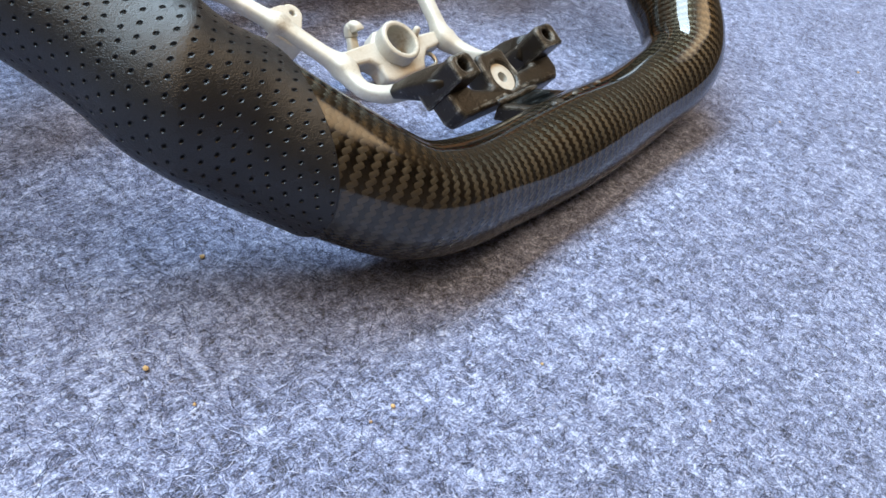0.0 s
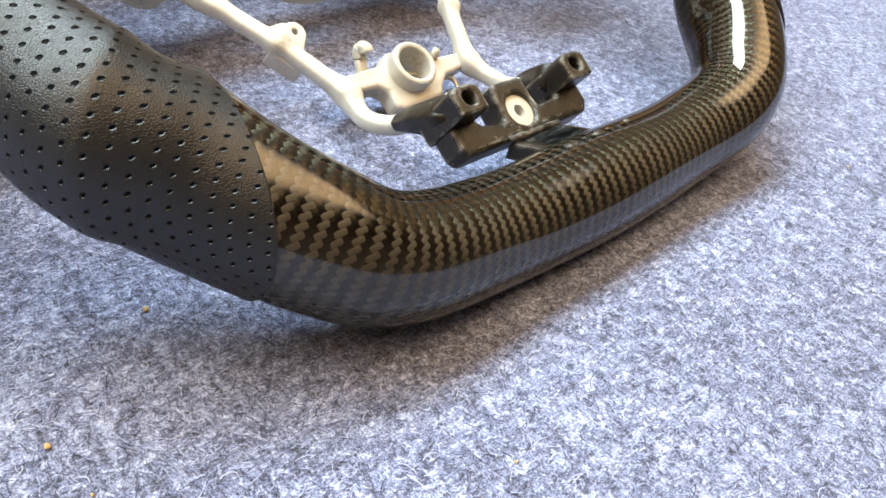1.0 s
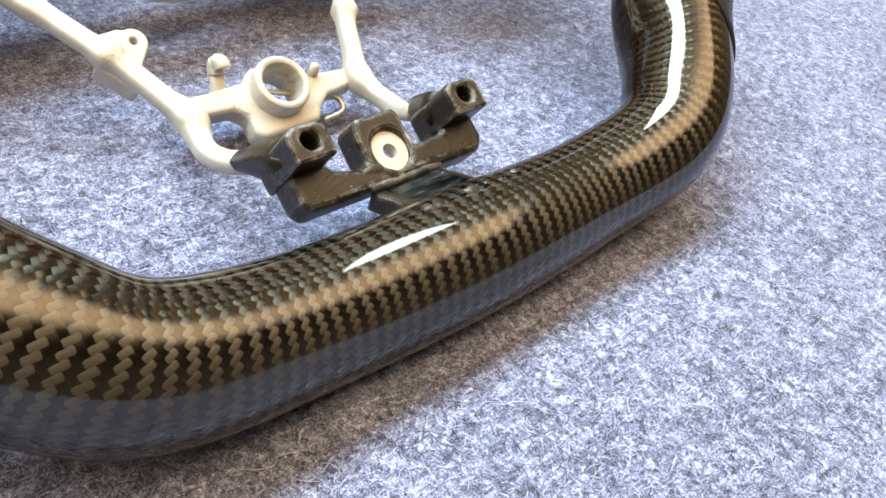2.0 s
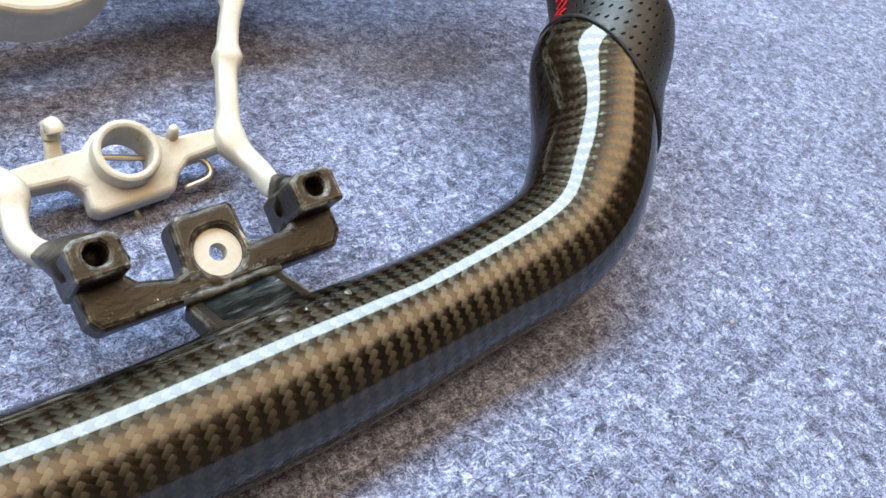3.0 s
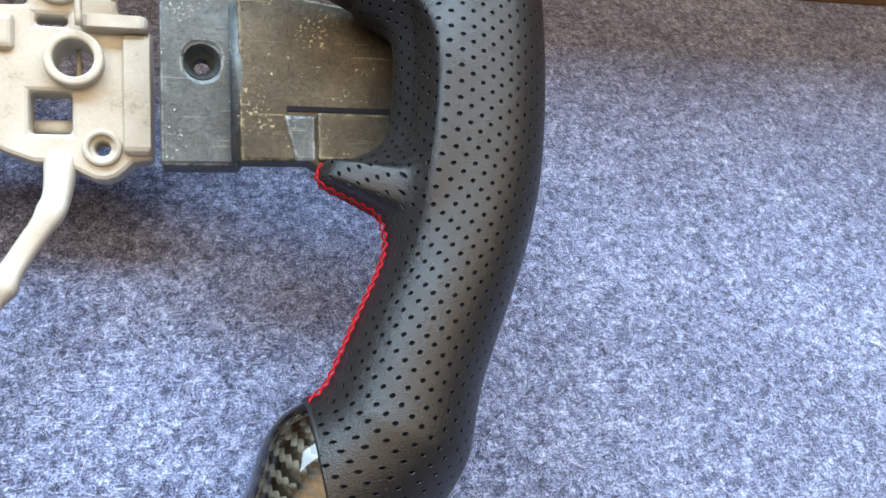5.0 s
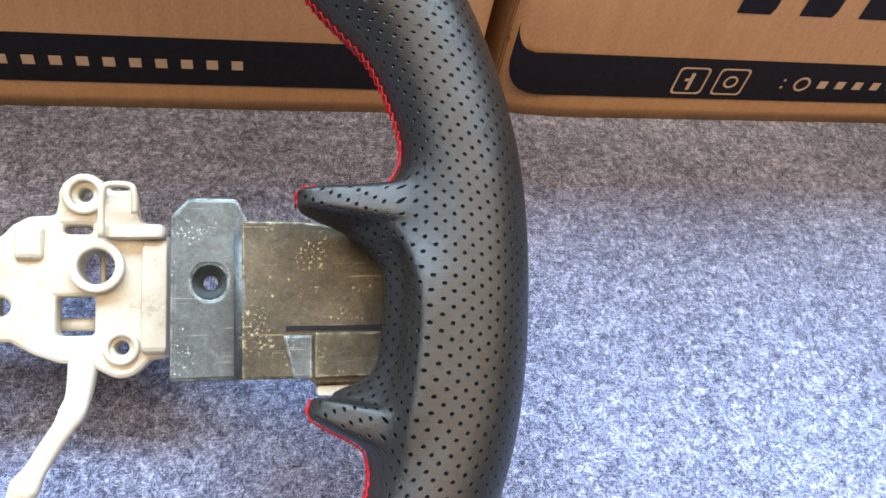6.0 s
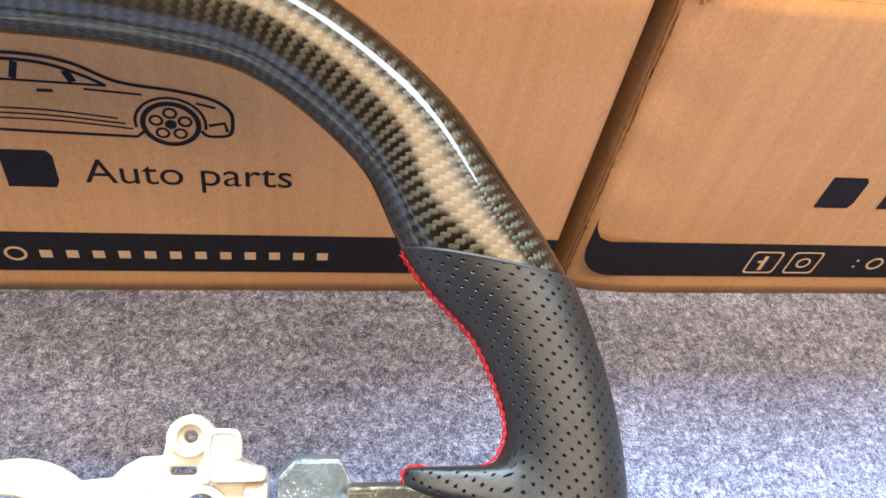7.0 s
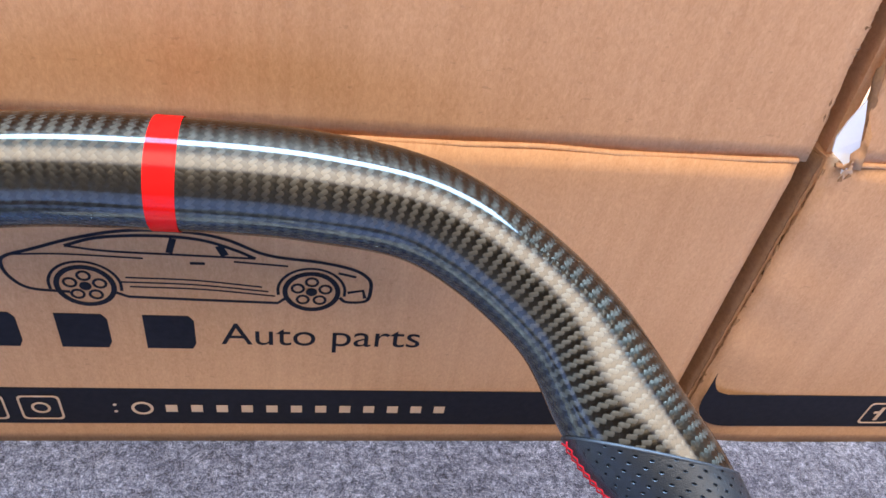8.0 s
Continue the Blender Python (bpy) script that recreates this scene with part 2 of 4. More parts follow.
def mat_black_cast():
    n = Net("glossy_black_bracket_paint")
    p = n.coord("Object")
    a, b = n.noise(p, 120, 4, 0.6), n.noise(p, 1100, 3, 0.7)
    chip = n.ramp(n.noise(p, 420, 5, 0.75, 0.6), (0.655, 0.0), (0.69, 1.0))
    chip = n.m("MAXIMUM", chip, n.m("MULTIPLY", worn_edges(n, 0.0022, p, 240), 0.9))
    col = n.mix(a, (0.006, 0.0045, 0.003), (0.024, 0.017, 0.010))
    col = n.mix(chip, col, (0.45, 0.43, 0.38))
    return n.set(color=col, rough=n.m("ADD", 0.22, n.m("MULTIPLY", b, 0.2)), spec=0.4, normal=n.bump(n.m("ADD", a, n.m("MULTIPLY", b, 0.35)), 0.8, 0.0006))


def mat_shiny_steel():
    n = Net("brushed_tab_steel")
    a = n.noise(stretched(n, n.coord("Object"), 60, 260, 260), 1, 4, 0.6, 0.6)
    return n.set(color=n.ramp(a, (0.46, (0.02, 0.028, 0.03)), (0.58, (0.14, 0.17, 0.18)), (0.66, (0.85, 0.86, 0.84))), rough=n.m("ADD", 0.08, n.m("MULTIPLY", a, 0.3)), metal=0.9, normal=n.bump(a, 0.4, 0.0006))


def mat_thread():
    n = Net("red_thread")
    g = n.noise(n.coord("Object"), 2500, 2, 0.6)
    return n.set(color=n.mix(g, (0.36, 0.003, 0.008), (0.58, 0.008, 0.018)), rough=0.6, spec=0.2, normal=n.bump(g, 0.5, 0.0002))


def mat_red_band():
    n = Net("red_lacquer_band")
    g = n.noise(n.coord("Object"), 120, 2, 0.6)
    return n.set(color=n.mix(g, (0.62, 0.004, 0.001), (0.74, 0.007, 0.002)), rough=0.5, spec=0.0, coat=0.3, coat_rough=0.02)


def mat_card(name, dark, light, fleck=True):
    n = Net(name)
    p = n.coord("Object")
    broad = n.noise(p, 7, 4, 0.6)
    fib = n.noise(stretched(n, p, 950, 420, 420), 1, 4, 0.75, 0.6)
    flute = n.noise(stretched(n, p, 210, 3, 3), 1, 1, 0.4)
    f = n.m("ADD", n.m("MULTIPLY", broad, 0.35), n.m("ADD", n.m("MULTIPLY", fib, 0.5), n.m("MULTIPLY", flute, 0.15)))
    col = n.ramp(f, (0.35, dark), (0.65, light))
    if fleck:
        sp = n.ramp(n.noise(stretched(n, p, 260, 500, 500), 1, 2, 0.5), (0.69, 0.0), (0.74, 1.0))
        col = n.mix(n.m("MULTIPLY", sp, 0.22), col, (0.16, 0.08, 0.04))
    return n.set(color=col, rough=0.8, spec=0.25, normal=n.bump(n.m("ADD", fib, n.m("MULTIPLY", broad, 2.0)), 0.25, 0.0004))


def mat_simple(name, a, b, rough, scale=40.0, metal=0.0, relief=0.0004, spec=0.5):
    n = Net(name)
    g = n.noise(n.coord("Object"), scale, 4, 0.6)
    return n.set(color=n.mix(g, a, b), rough=rough, metal=metal, spec=spec, normal=n.bump(g, 0.3, relief))


FELT, FIBRE, CARBON, LEATHER, EDGE = mat_felt(), mat_fibre(), mat_carbon(), mat_leather(), mat_plain_leather()
CAST, STEEL, BLACK, SHINY, THREAD, RED = mat_cast(), mat_steel("worn_blue_grey_steel", (0.042, 0.050, 0.052), (0.085, 0.100, 0.105), (0.15, 0.18, 0.19), (0.66, 0.68, 0.67)), mat_black_cast(), mat_shiny_steel(), mat_thread(), mat_red_band()
OLIVE = mat_steel("worn_olive_steel", (0.028, 0.024, 0.016), (0.066, 0.058, 0.041), (0.125, 0.112, 0.080), (0.55, 0.50, 0.32))
CARD = mat_card("brown_carton_board", (0.46, 0.245, 0.108), (0.66, 0.388, 0.196))
# raw edges, and the sheet that darkens the gap between the cartons
CARD_EDGE = mat_card("raw_edge_and_gap_shade", (0.20, 0.105, 0.045), (0.36, 0.20, 0.09))
INK = mat_simple("dark_ink_and_slot_shade", (0.008, 0.008, 0.013), (0.022, 0.021, 0.028), 0.75, 300, spec=0.15)
PALE = mat_simple("unprinted_carton", (0.52, 0.36, 0.23), (0.62, 0.44, 0.29), 0.8, 300)
PAPER = mat_simple("torn_white_paper", (0.80, 0.80, 0.78), (0.9, 0.9, 0.89), 0.8, 200)
WALL = mat_simple("warm_wall_paint", (0.17, 0.12, 0.075), (0.20, 0.145, 0.09), 0.85, 8)
CRUMB = mat_simple("straw_crumb", (0.42, 0.25, 0.10), (0.62, 0.45, 0.22), 0.7, 900)
BRASS = mat_simple("yellow_zinc_wire", (0.42, 0.39, 0.32), (0.58, 0.54, 0.45), 0.35, 400, 0.8)


# ---- mesh helpers ----
def mesh_from(name, verts, faces, mat, smooth=True):
    me = bpy.data.meshes.new(name)
    me.from_pydata([tuple(v) for v in verts], [], [tuple(f) for f in faces])
    bm = bmesh.new()
    bm.from_mesh(me)
    bmesh.ops.recalc_face_normals(bm, faces=bm.faces)
    bm.to_mesh(me)
    bm.free()
    me.materials.append(mat)
    if smooth:
        me.polygons.foreach_set("use_smooth", [True] * len(me.polygons))
    return me


def child(name, me, parent, label=""):
    ob = new(name, me)
    ob.parent = parent
    return tagged(ob, label)


def bevelled(ob, width, segments=2, angle=40):
    b = ob.modifiers.new("edges", "BEVEL")
    b.width, b.segments, b.limit_method, b.angle_limit = width, segments, "ANGLE", radians(angle)
    b.use_clamp_overlap = False
    return ob


def slab(name, outline, low, high, mat, holes=(), place=None):
    """A plate: a flat outline with round or square holes, from height low to high, in its own plane."""
    loops = [list(outline)] + [list(hole) for hole in holes]
    bm = bmesh.new()
    edges = []
    for loop in loops:
        vs = [bm.verts.new((p[0], p[1], high)) for p in loop]
        edges += [bm.edges.new((vs[i], vs[(i + 1) % len(vs)])) for i in range(len(vs))]
    bmesh.ops.triangle_fill(bm, use_beauty=True, edges=edges)
    bm.verts.index_update()
    flat = [v.co.copy() for v in bm.verts]
    tris = [[v.index for v in f.verts] for f in bm.faces]
    bm.free()
    n = len(flat)
    verts = [(p.x, p.y, high) for p in flat] + [(p.x, p.y, low) for p in flat]
    faces = [tuple(t) for t in tris] + [tuple(i + n for i in reversed(t)) for t in tris]
    at = 0
    for loop in loops:
        k = len(loop)
        for i in range(k):
            a, b = at + i, at + (i + 1) % k
            faces.append((a, b, b + n, a + n))
        at += k
    if place:
        verts = [place(*v) for v in verts]
    return mesh_from(name, verts, faces, mat, smooth=False)


def ring_loop(cx, cy, r, n=20):
    return [(cx + r * math.cos(2 * math.pi * i / n), cy + r * math.sin(2 * math.pi * i / n)) for i in range(n)]


def rect_loop(x0, y0, x1, y1):
    return [(x0, y0), (x1, y0), (x1, y1), (x0, y1)]


def sweep(name, pts, radii, mat, sides=10, flat=1.0, closed=False, boxy=1.0):
    """A rod through pts with a radius at each; flat squashes it along z."""
    pts = [Vector(p) for p in pts]
    n = len(pts)
    verts, faces = [], []
    for i, p in enumerate(pts):
        a = pts[(i - 1) % n] if closed else pts[max(i - 1, 0)]
        b = pts[(i + 1) % n] if closed else pts[min(i + 1, n - 1)]
        t = (b - a).normalized()
        side = t.cross(Vector((0, 0, 1)))
        side = side.normalized() if side.length > 1e-4 else Vector((1, 0, 0))
        up = side.cross(t)
        r = radii[i] if isinstance(radii, (list, tuple)) else radii
        for k in range(sides):
            c = 2 * math.pi * k / sides
            ca, sa = math.cos(c), math.sin(c)
            ca, sa = math.copysign(abs(ca) ** boxy, ca), math.copysign(abs(sa) ** boxy, sa)
            verts.append(p + side * (r * ca) + up * (r * flat * sa))
    for i in range(n if closed else n - 1):
        for k in range(sides):
            a, b = i * sides + k, i * sides + (k + 1) % sides
            c, d = ((i + 1) % n) * sides + (k + 1) % sides, ((i + 1) % n) * sides + k
            faces.append((a, b, c, d))
    if not closed:
        faces.append(tuple(range(sides)))
        faces.append(tuple((n - 1) * sides + k for k in reversed(range(sides))))
    return mesh_from(name, verts, faces, mat)


def rounded(points, per=6):
    """A smooth line through points."""
    P = [Vector(p) for p in points]
    P = [2 * P[0] - P[1]] + P + [2 * P[-1] - P[-2]]
    out = []
    for i in range(1, len(P) - 2):
        a, b, c, d = P[i - 1:i + 3]
        for k in range(per):
            s = k / per
            out.append(0.5 * (2 * b + (c - a) * s + (2 * a - 5 * b + 4 * c - d) * s * s + (3 * b - a - 3 * c + d) * s ** 3))
    out.append(P[-2])
    return out


# ---- the setting ----
def box_mesh(name, x0, x1, y0, y1, z0, z1, mat):
    return slab(name, rect_loop(x0, y0, x1, y1), z0, z1, mat)


N = 60
fv = [((-3 + 6 * i / N), (-3 + 6 * j / N), 0.0) for j in range(N + 1) for i in range(N + 1)]
ff = [(j * (N + 1) + i, j * (N + 1) + i + 1, (j + 1) * (N + 1) + i + 1, (j + 1) * (N + 1) + i) for j in range(N) for i in range(N)]
ground = tagged(new("ground", mesh_from("ground", fv, ff, FELT)), "mottled blue-grey needled felt mat covering the floor", "felt mat", kind="structure")

# walls and ceiling are never in view; added to enclose and shape the light
for wname, (a0, a1, b0, b1) in {"wall_north": (-3, 3, 2.9, 3.0), "wall_south": (-3, 3, -3.0, -2.9), "wall_east": (2.9, 3.0, -2.9, 2.9), "wall_west": (-3.0, -2.9, -2.9, 2.9)}.items():
    tagged(new(wname, box_mesh(wname, a0, a1, b0, b1, 0.0, CEIL, WALL)), "unseen plain brown wall, added to enclose the light", "wall", kind="structure")
# the second opening is added only for the warm fill lamp
ceiling = slab("ceiling", rect_loop(-3, -3, 3, 3), CEIL, CEIL + 0.1, WALL, [rect_loop(SKY_X[0], SKY_Y[0], SKY_X[1], SKY_Y[1]), rect_loop(FILL_X[0], FILL_Y[0], FILL_X[1], FILL_Y[1])])
tagged(new("ceiling", ceiling), "unseen plain ceiling, added with a skylight and an opening for the fill lamp", "ceiling", kind="structure")

# ---- steering wheel ----
U = 0.05  # the wheel's plan is drawn in units of 50 mm, its face in x and y, z towards the driver
wheel = new("steering_wheel")
wheel.matrix_world = Matrix.Translation((0, 0.09835, 0.01615)) @ Matrix.Rotation(radians(32.18), 4, "X")
tagged(wheel, "flat-bottomed carbon and perforated leather steering wheel, leaning on a carton", "steering wheel")

# right half of the rim's centre line from bottom to top: x, y, z, radius
RIM = [
    (0.0, 0.0, 0.0, 0.345), (0.978, 0.019, 0.006, 0.325), (1.735, 0.106, 0.094, 0.339), (2.135, 0.378, 0.132, 0.365), (2.519, 0.870, 0.100, 0.400),
    (2.778, 1.132, 0.130, 0.369), (2.940, 1.483, 0.107, 0.330), (3.364, 2.425, -0.010, 0.313), (3.464, 3.629, -0.124, 0.312), (3.250, 4.540, -0.228, 0.338),
    (2.850, 5.130, -0.300, 0.398), (2.428, 5.783, -0.290, 0.352), (1.660, 6.326, -0.184, 0.333), (0.882, 6.457, -0.068, 0.336), (0.0, 6.466, 0.0, 0.333),
]


def rim_line(per=24):
    P = [np.array(p) for p in RIM]
    flip = np.array((-1, 1, 1, 1))
    P = [P[1] * flip] + P + [P[-2] * flip]
    out = []
    for i in range(1, len(P) - 2):
        a, b, c, d = P[i - 1:i + 3]
        for k in range(per):
            s = k / per
            out.append(0.5 * (2 * b + (c - a) * s + (2 * a - 5 * b + 4 * c - d) * s * s + (3 * b - a - 3 * c + d) * s ** 3))
    out.append(P[-2])
    return np.array(out)


LINE = rim_line()
for _ in range(10):  # soften the plan's small kinks
    LINE[1:-1] = 0.25 * LINE[:-2] + 0.5 * LINE[1:-1] + 0.25 * LINE[2:]
ARC = np.concatenate([[0], np.cumsum(np.linalg.norm(np.diff(LINE[:, :3], axis=0), axis=1))])
LENGTH = ARC[-1]
SIDES = 88


def on_line(s):
    """Centre, outward way, way to the driver and radius at s along the right half; s may run past both ends."""
    flip = 1.0
    if s < 0:
        s, flip = -s, -1.0
    elif s > LENGTH:
        s, flip = 2 * LENGTH - s, -1.0
    c = np.array([np.interp(s, ARC, LINE[:, k]) for k in range(4)])
    e = 0.06
    a, b = max(s - e, 0), min(s + e, LENGTH)
    t = np.array([np.interp(b, ARC, LINE[:, k]) - np.interp(a, ARC, LINE[:, k]) for k in range(3)])
    if s - e < 0 or s + e > LENGTH:
        t[1] *= s / e if s < e else (LENGTH - s) / e
        t[2] = 0
    t /= np.linalg.norm(t)
    out = np.cross(t, (0, 0, 1.0))
    out /= np.linalg.norm(out)
    up = np.cross(out, t)
    m = np.array((flip, 1, 1))
    return c[:3] * m, out * m, up * m, c[3]


SWELL = float(np.interp(0.93, LINE[:120, 1], ARC[:120]))


def section(s, th, extra=0.0):
    """A point of the rim's skin: th 0 outward, 90 degrees to the driver, 180 inward."""
    c, out, up, r = on_line(s)
    d = abs(s) - SWELL
    k = r + extra + (0.045 * math.exp(-(d / 0.15) ** 2) - 0.045 * math.exp(-((d + 0.36) / 0.22) ** 2)) * math.exp(-((th - math.pi) / 0.62) ** 2)
    return c + (math.cos(th) * k) * out + (math.sin(th) * k) * up


def lower_seam(th, reach):
    lo, hi = 1.6, 4.4
    for _ in range(30):
        mid = 0.5 * (lo + hi)
        x, y, z = section(mid, th)
        lo, hi = (mid, hi) if x + 0.144 * y + 0.03 * z < reach and y < 1.6 else (lo, mid)
    return lo


def upper_seam(th):
    lo, hi = 5.2, 9.0
    for _ in range(30):
        mid = 0.5 * (lo + hi)
        x, y, z = section(mid, th)
        lo, hi = (mid, hi) if y + 0.2 * x < 5.505 else (lo, mid)
    return lo


TH = [2 * math.pi * k / SIDES for k in range(SIDES)]
LOW = [lower_seam(t, 2.60) for t in TH]
LOW_LEFT = [lower_seam(t, 2.515) for t in TH]
TOP = [upper_seam(t) for t in TH]


# how closely the cloth is laid along the rim: the bottom bar, its two bends, the top arc
WEAVE = ((0.0, 1.4, 2.2, 3.0, 5.0, 6.5, 20.0), (1.0, 1.02, 1.2, 1.2, 1.2, 1.1, 1.0))


def tube(name, start, stop, rows, skin, mat, mirror=False, true_length=False):
    """A stretch of rim between two slanting seams, with its weave laid along it."""
    S = np.array([[start[k] + (stop[k] - start[k]) * i / rows for k in range(SIDES)] for i in range(rows + 1)])
    V = np.array([[skin(S[i, k], TH[k]) for k in range(SIDES)] for i in range(rows + 1)]) * U
    if mirror:
        V[:, :, 0] *= -1
    faces = []
    for i in range(rows):
        for k in range(SIDES):
            a, b = i * SIDES + k, i * SIDES + (k + 1) % SIDES
            faces.append((a, b, b + SIDES, a + SIDES))
    me = bpy.data.meshes.new(name)
    me.from_pydata(V.reshape(-1, 3).tolist(), [], faces if mirror else [f[::-1] for f in faces])
    layer = me.uv_layers.new(name="weave")
    split = SIDES
    laid = np.concatenate([[0], np.cumsum(np.diff(ARC) * np.interp(ARC[1:], *WEAVE))])
    along = np.sign(S) * np.interp(np.abs(S), ARC, laid) * U
    past = S > LENGTH
    along[past] = 2 * laid[-1] * U - np.interp(2 * LENGTH - S[past], ARC, laid) * U
    ahead = np.tile(0.10370 * np.arange(SIDES + 1) / SIDES, (rows + 1, 1))
    if true_length:  # hide stretched evenly: true length along each line from the spoke, and round each section from the front
        run = np.concatenate([np.zeros((1, SIDES)), np.cumsum(np.linalg.norm(np.diff(V, axis=0), axis=2), axis=0)])
        mid = 0.5 * (HORNS[0][0] + HORNS[1][0])
        zero = np.array([np.interp(mid, S[:, k], run[:, k]) for k in range(SIDES)])
        smooth = run - zero
        for _ in range(6):
            smooth = 0.25 * np.roll(smooth, 1, axis=1) + 0.5 * smooth + 0.25 * np.roll(smooth, -1, axis=1)
        along = smooth
        step = np.linalg.norm(np.roll(V, -1, axis=1) - V, axis=2)
        near, even = int(SIDES * 0.46), 0.112 / SIDES
        step[:, :near] = even
        ahead = np.concatenate([np.zeros((rows + 1, 1)), np.cumsum(step, axis=1)], axis=1)
        split = int(SIDES * 0.68)
    data = []
    for poly in me.polygons:
        vs = [me.loops[l].vertex_index for l in poly.loop_indices]
        ks = [v % SIDES for v in vs]
        col = SIDES - 1 if 0 in ks and SIDES - 1 in ks else min(ks)
        for v, k in zip(vs, ks):
            row = ahead[v // SIDES]
            kk = SIDES if col == SIDES - 1 and k == 0 else k
            data += [along[v // SIDES, k], row[kk] - (row[SIDES] if split < SIDES and col >= split else 0.0)]
    layer.data.foreach_set("uv", data)
    me.materials.append(mat)
    me.polygons.foreach_set("use_smooth", [True] * len(me.polygons))
    return me


HORNS = []


def grip_skin(s, th, corner):
    """Leather skin: prouder than the carbon, with a skirt down to the spoke, two fingers along it, a thumb ridge and a hard corner."""
    c, out, up, r = on_line(s)
    k = r + 0.016
    deg = math.degrees(th)
    mid = 0.5 * (HORNS[0][0] + HORNS[1][0])
    k += 0.17 * math.exp(-((s - mid) / 0.66) ** 8) * math.exp(-((deg - 214) / 32) ** 4)
    # fillets where the fingers leave the rim
    for s0, way, tip, lift in HORNS:
        d = (s - s0) * way
        k += 0.17 * math.exp(-(d / 0.22) ** 2) * math.exp(-((deg - 190) / 30) ** 2)
        if d < 0:
            k += 0.22 * math.exp(-((d + 0.15) / 0.16) ** 2) * (1 - math.exp(-(d / 0.08) ** 2)) * math.exp(-((deg - 212) / 27) ** 2)
    d = (s - mid) / 0.75
    k += 0.07 * math.exp(-d ** 4) * math.exp(-((deg - 162) / 34) ** 2)
    d = (s - mid + 0.05) / 0.85
    k += 0.085 * math.exp(-d ** 4) * math.exp(-math.hypot(deg - 139 - 38 * math.exp(-((s - HORNS[1][0]) / 0.36) ** 2), 3) / 13)
    at = corner[0] + corner[2] * min(max(deg, 0.0), 110.0) / 60
    k += corner[1] * math.exp(-math.hypot(s - at, 0.008) / (0.40 if s > at else 0.24)) * math.exp(-abs((deg - 58) / 78) ** 3)
    p = c + (math.cos(th) * k) * out + (math.sin(th) * k) * up
    # blunt fingers reaching in over the edge of the spoke
    for s0, way, tip, lift in HORNS:
        d = (s - s0) * way
        grow = math.exp(-abs(d / 0.120) ** 7) * math.exp(-abs((deg - 192) / 23) ** 4)
        p = p + grow * (-(tip + (p - c) @ out) * out + lift * np.cross(up, out) - 0.04 * up)
    return p


def s_at_height(y):
    i = np.argmin(np.abs(LINE[:, 1] - y))
    return ARC[i]


HORNS += [(s_at_height(2.21), -1, 0.80, 0.0), (s_at_height(3.62), 1, 0.98, 0.09)]
CORNERS = ((s_at_height(1.19), 0.040, 0.0), (s_at_height(1.05), 0.115, 0.13))

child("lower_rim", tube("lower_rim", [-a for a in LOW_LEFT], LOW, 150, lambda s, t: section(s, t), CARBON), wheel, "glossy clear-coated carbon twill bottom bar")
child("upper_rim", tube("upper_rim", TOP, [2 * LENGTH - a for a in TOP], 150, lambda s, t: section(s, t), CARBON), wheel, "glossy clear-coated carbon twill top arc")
child("marker_band", tube("marker_band", [LENGTH - 0.094] * SIDES, [LENGTH + 0.060] * SIDES, 6, lambda s, t: section(s, t, 0.006), RED), wheel, "glossy red band at twelve o'clock")
for mirror in (False, True):
    low = LOW_LEFT if mirror else LOW

    def leather(s, th, corner=CORNERS[1 if mirror else 0]):
        return grip_skin(s, th, corner)

    grip = child("grip", tube("grip", low, TOP, 300, leather, LEATHER, mirror, True), wheel, "perforated black leather grip")
    for name, seam, way in (("hem", low, 1), ("hem", TOP, -1)):
        pts = []
        for k in range(SIDES):
            p = section(seam[k] + 0.004 * way, TH[k], 0.004) * U
            pts.append((-p[0] if mirror else p[0], p[1], p[2]))
        child(name, sweep(name, pts, 0.00075, EDGE, 6, closed=True), grip, "folded leather edge")
    # cross stitches along the inner edge, up to the tip of each lobe
    for s0, s1, th in ((low[SIDES // 2] + 0.02, HORNS[0][0] + 0.05, 177), (HORNS[1][0] - 0.05, TOP[SIDES // 2] - 0.02, 177)):
        horn = HORNS[0][0] if s0 < 5 else HORNS[1][0]

        def slope(s):
            return math.radians(th + 15 * math.exp(-((s - horn) / 0.30) ** 2))

        ss = np.linspace(s0, s1, 900)
        line = np.array([leather(s, slope(s)) for s in ss])
        run = np.concatenate([[0], np.cumsum(np.linalg.norm(np.diff(line, axis=0), axis=1))])
        n = int(run[-1] / 0.115)
        for phase in (0, 1):
            pts = []
            for i in range(2 * n + 1):
                s = float(np.interp(run[-1] * i / (2 * n), run, ss))
                a = slope(s)
                p = leather(s, a)
                along = leather(s + 0.01, a) - leather(s - 0.01, a)
                across = leather(s, a + 0.05) - leather(s, a - 0.05)
                out = np.cross(along, across)
                out /= np.linalg.norm(out)
                if out @ (p - on_line(s)[0]) < 0:
                    out = -out
                across /= np.linalg.norm(across)
                p = (p + across * (0.050 if (i + phase) % 2 else -0.050) + out * 0.012) * U
                pts.append((-p[0] if mirror else p[0], p[1], p[2]))
            child("stitching", sweep("stitching", pts, 0.00030, THREAD, 5), grip, "red zigzag thread")


def W(x, y, z):
    return (x * U, y * U, z * U)


def wside(sign):
    return (lambda x, y, z: (sign * x * U, y * U, z * U))


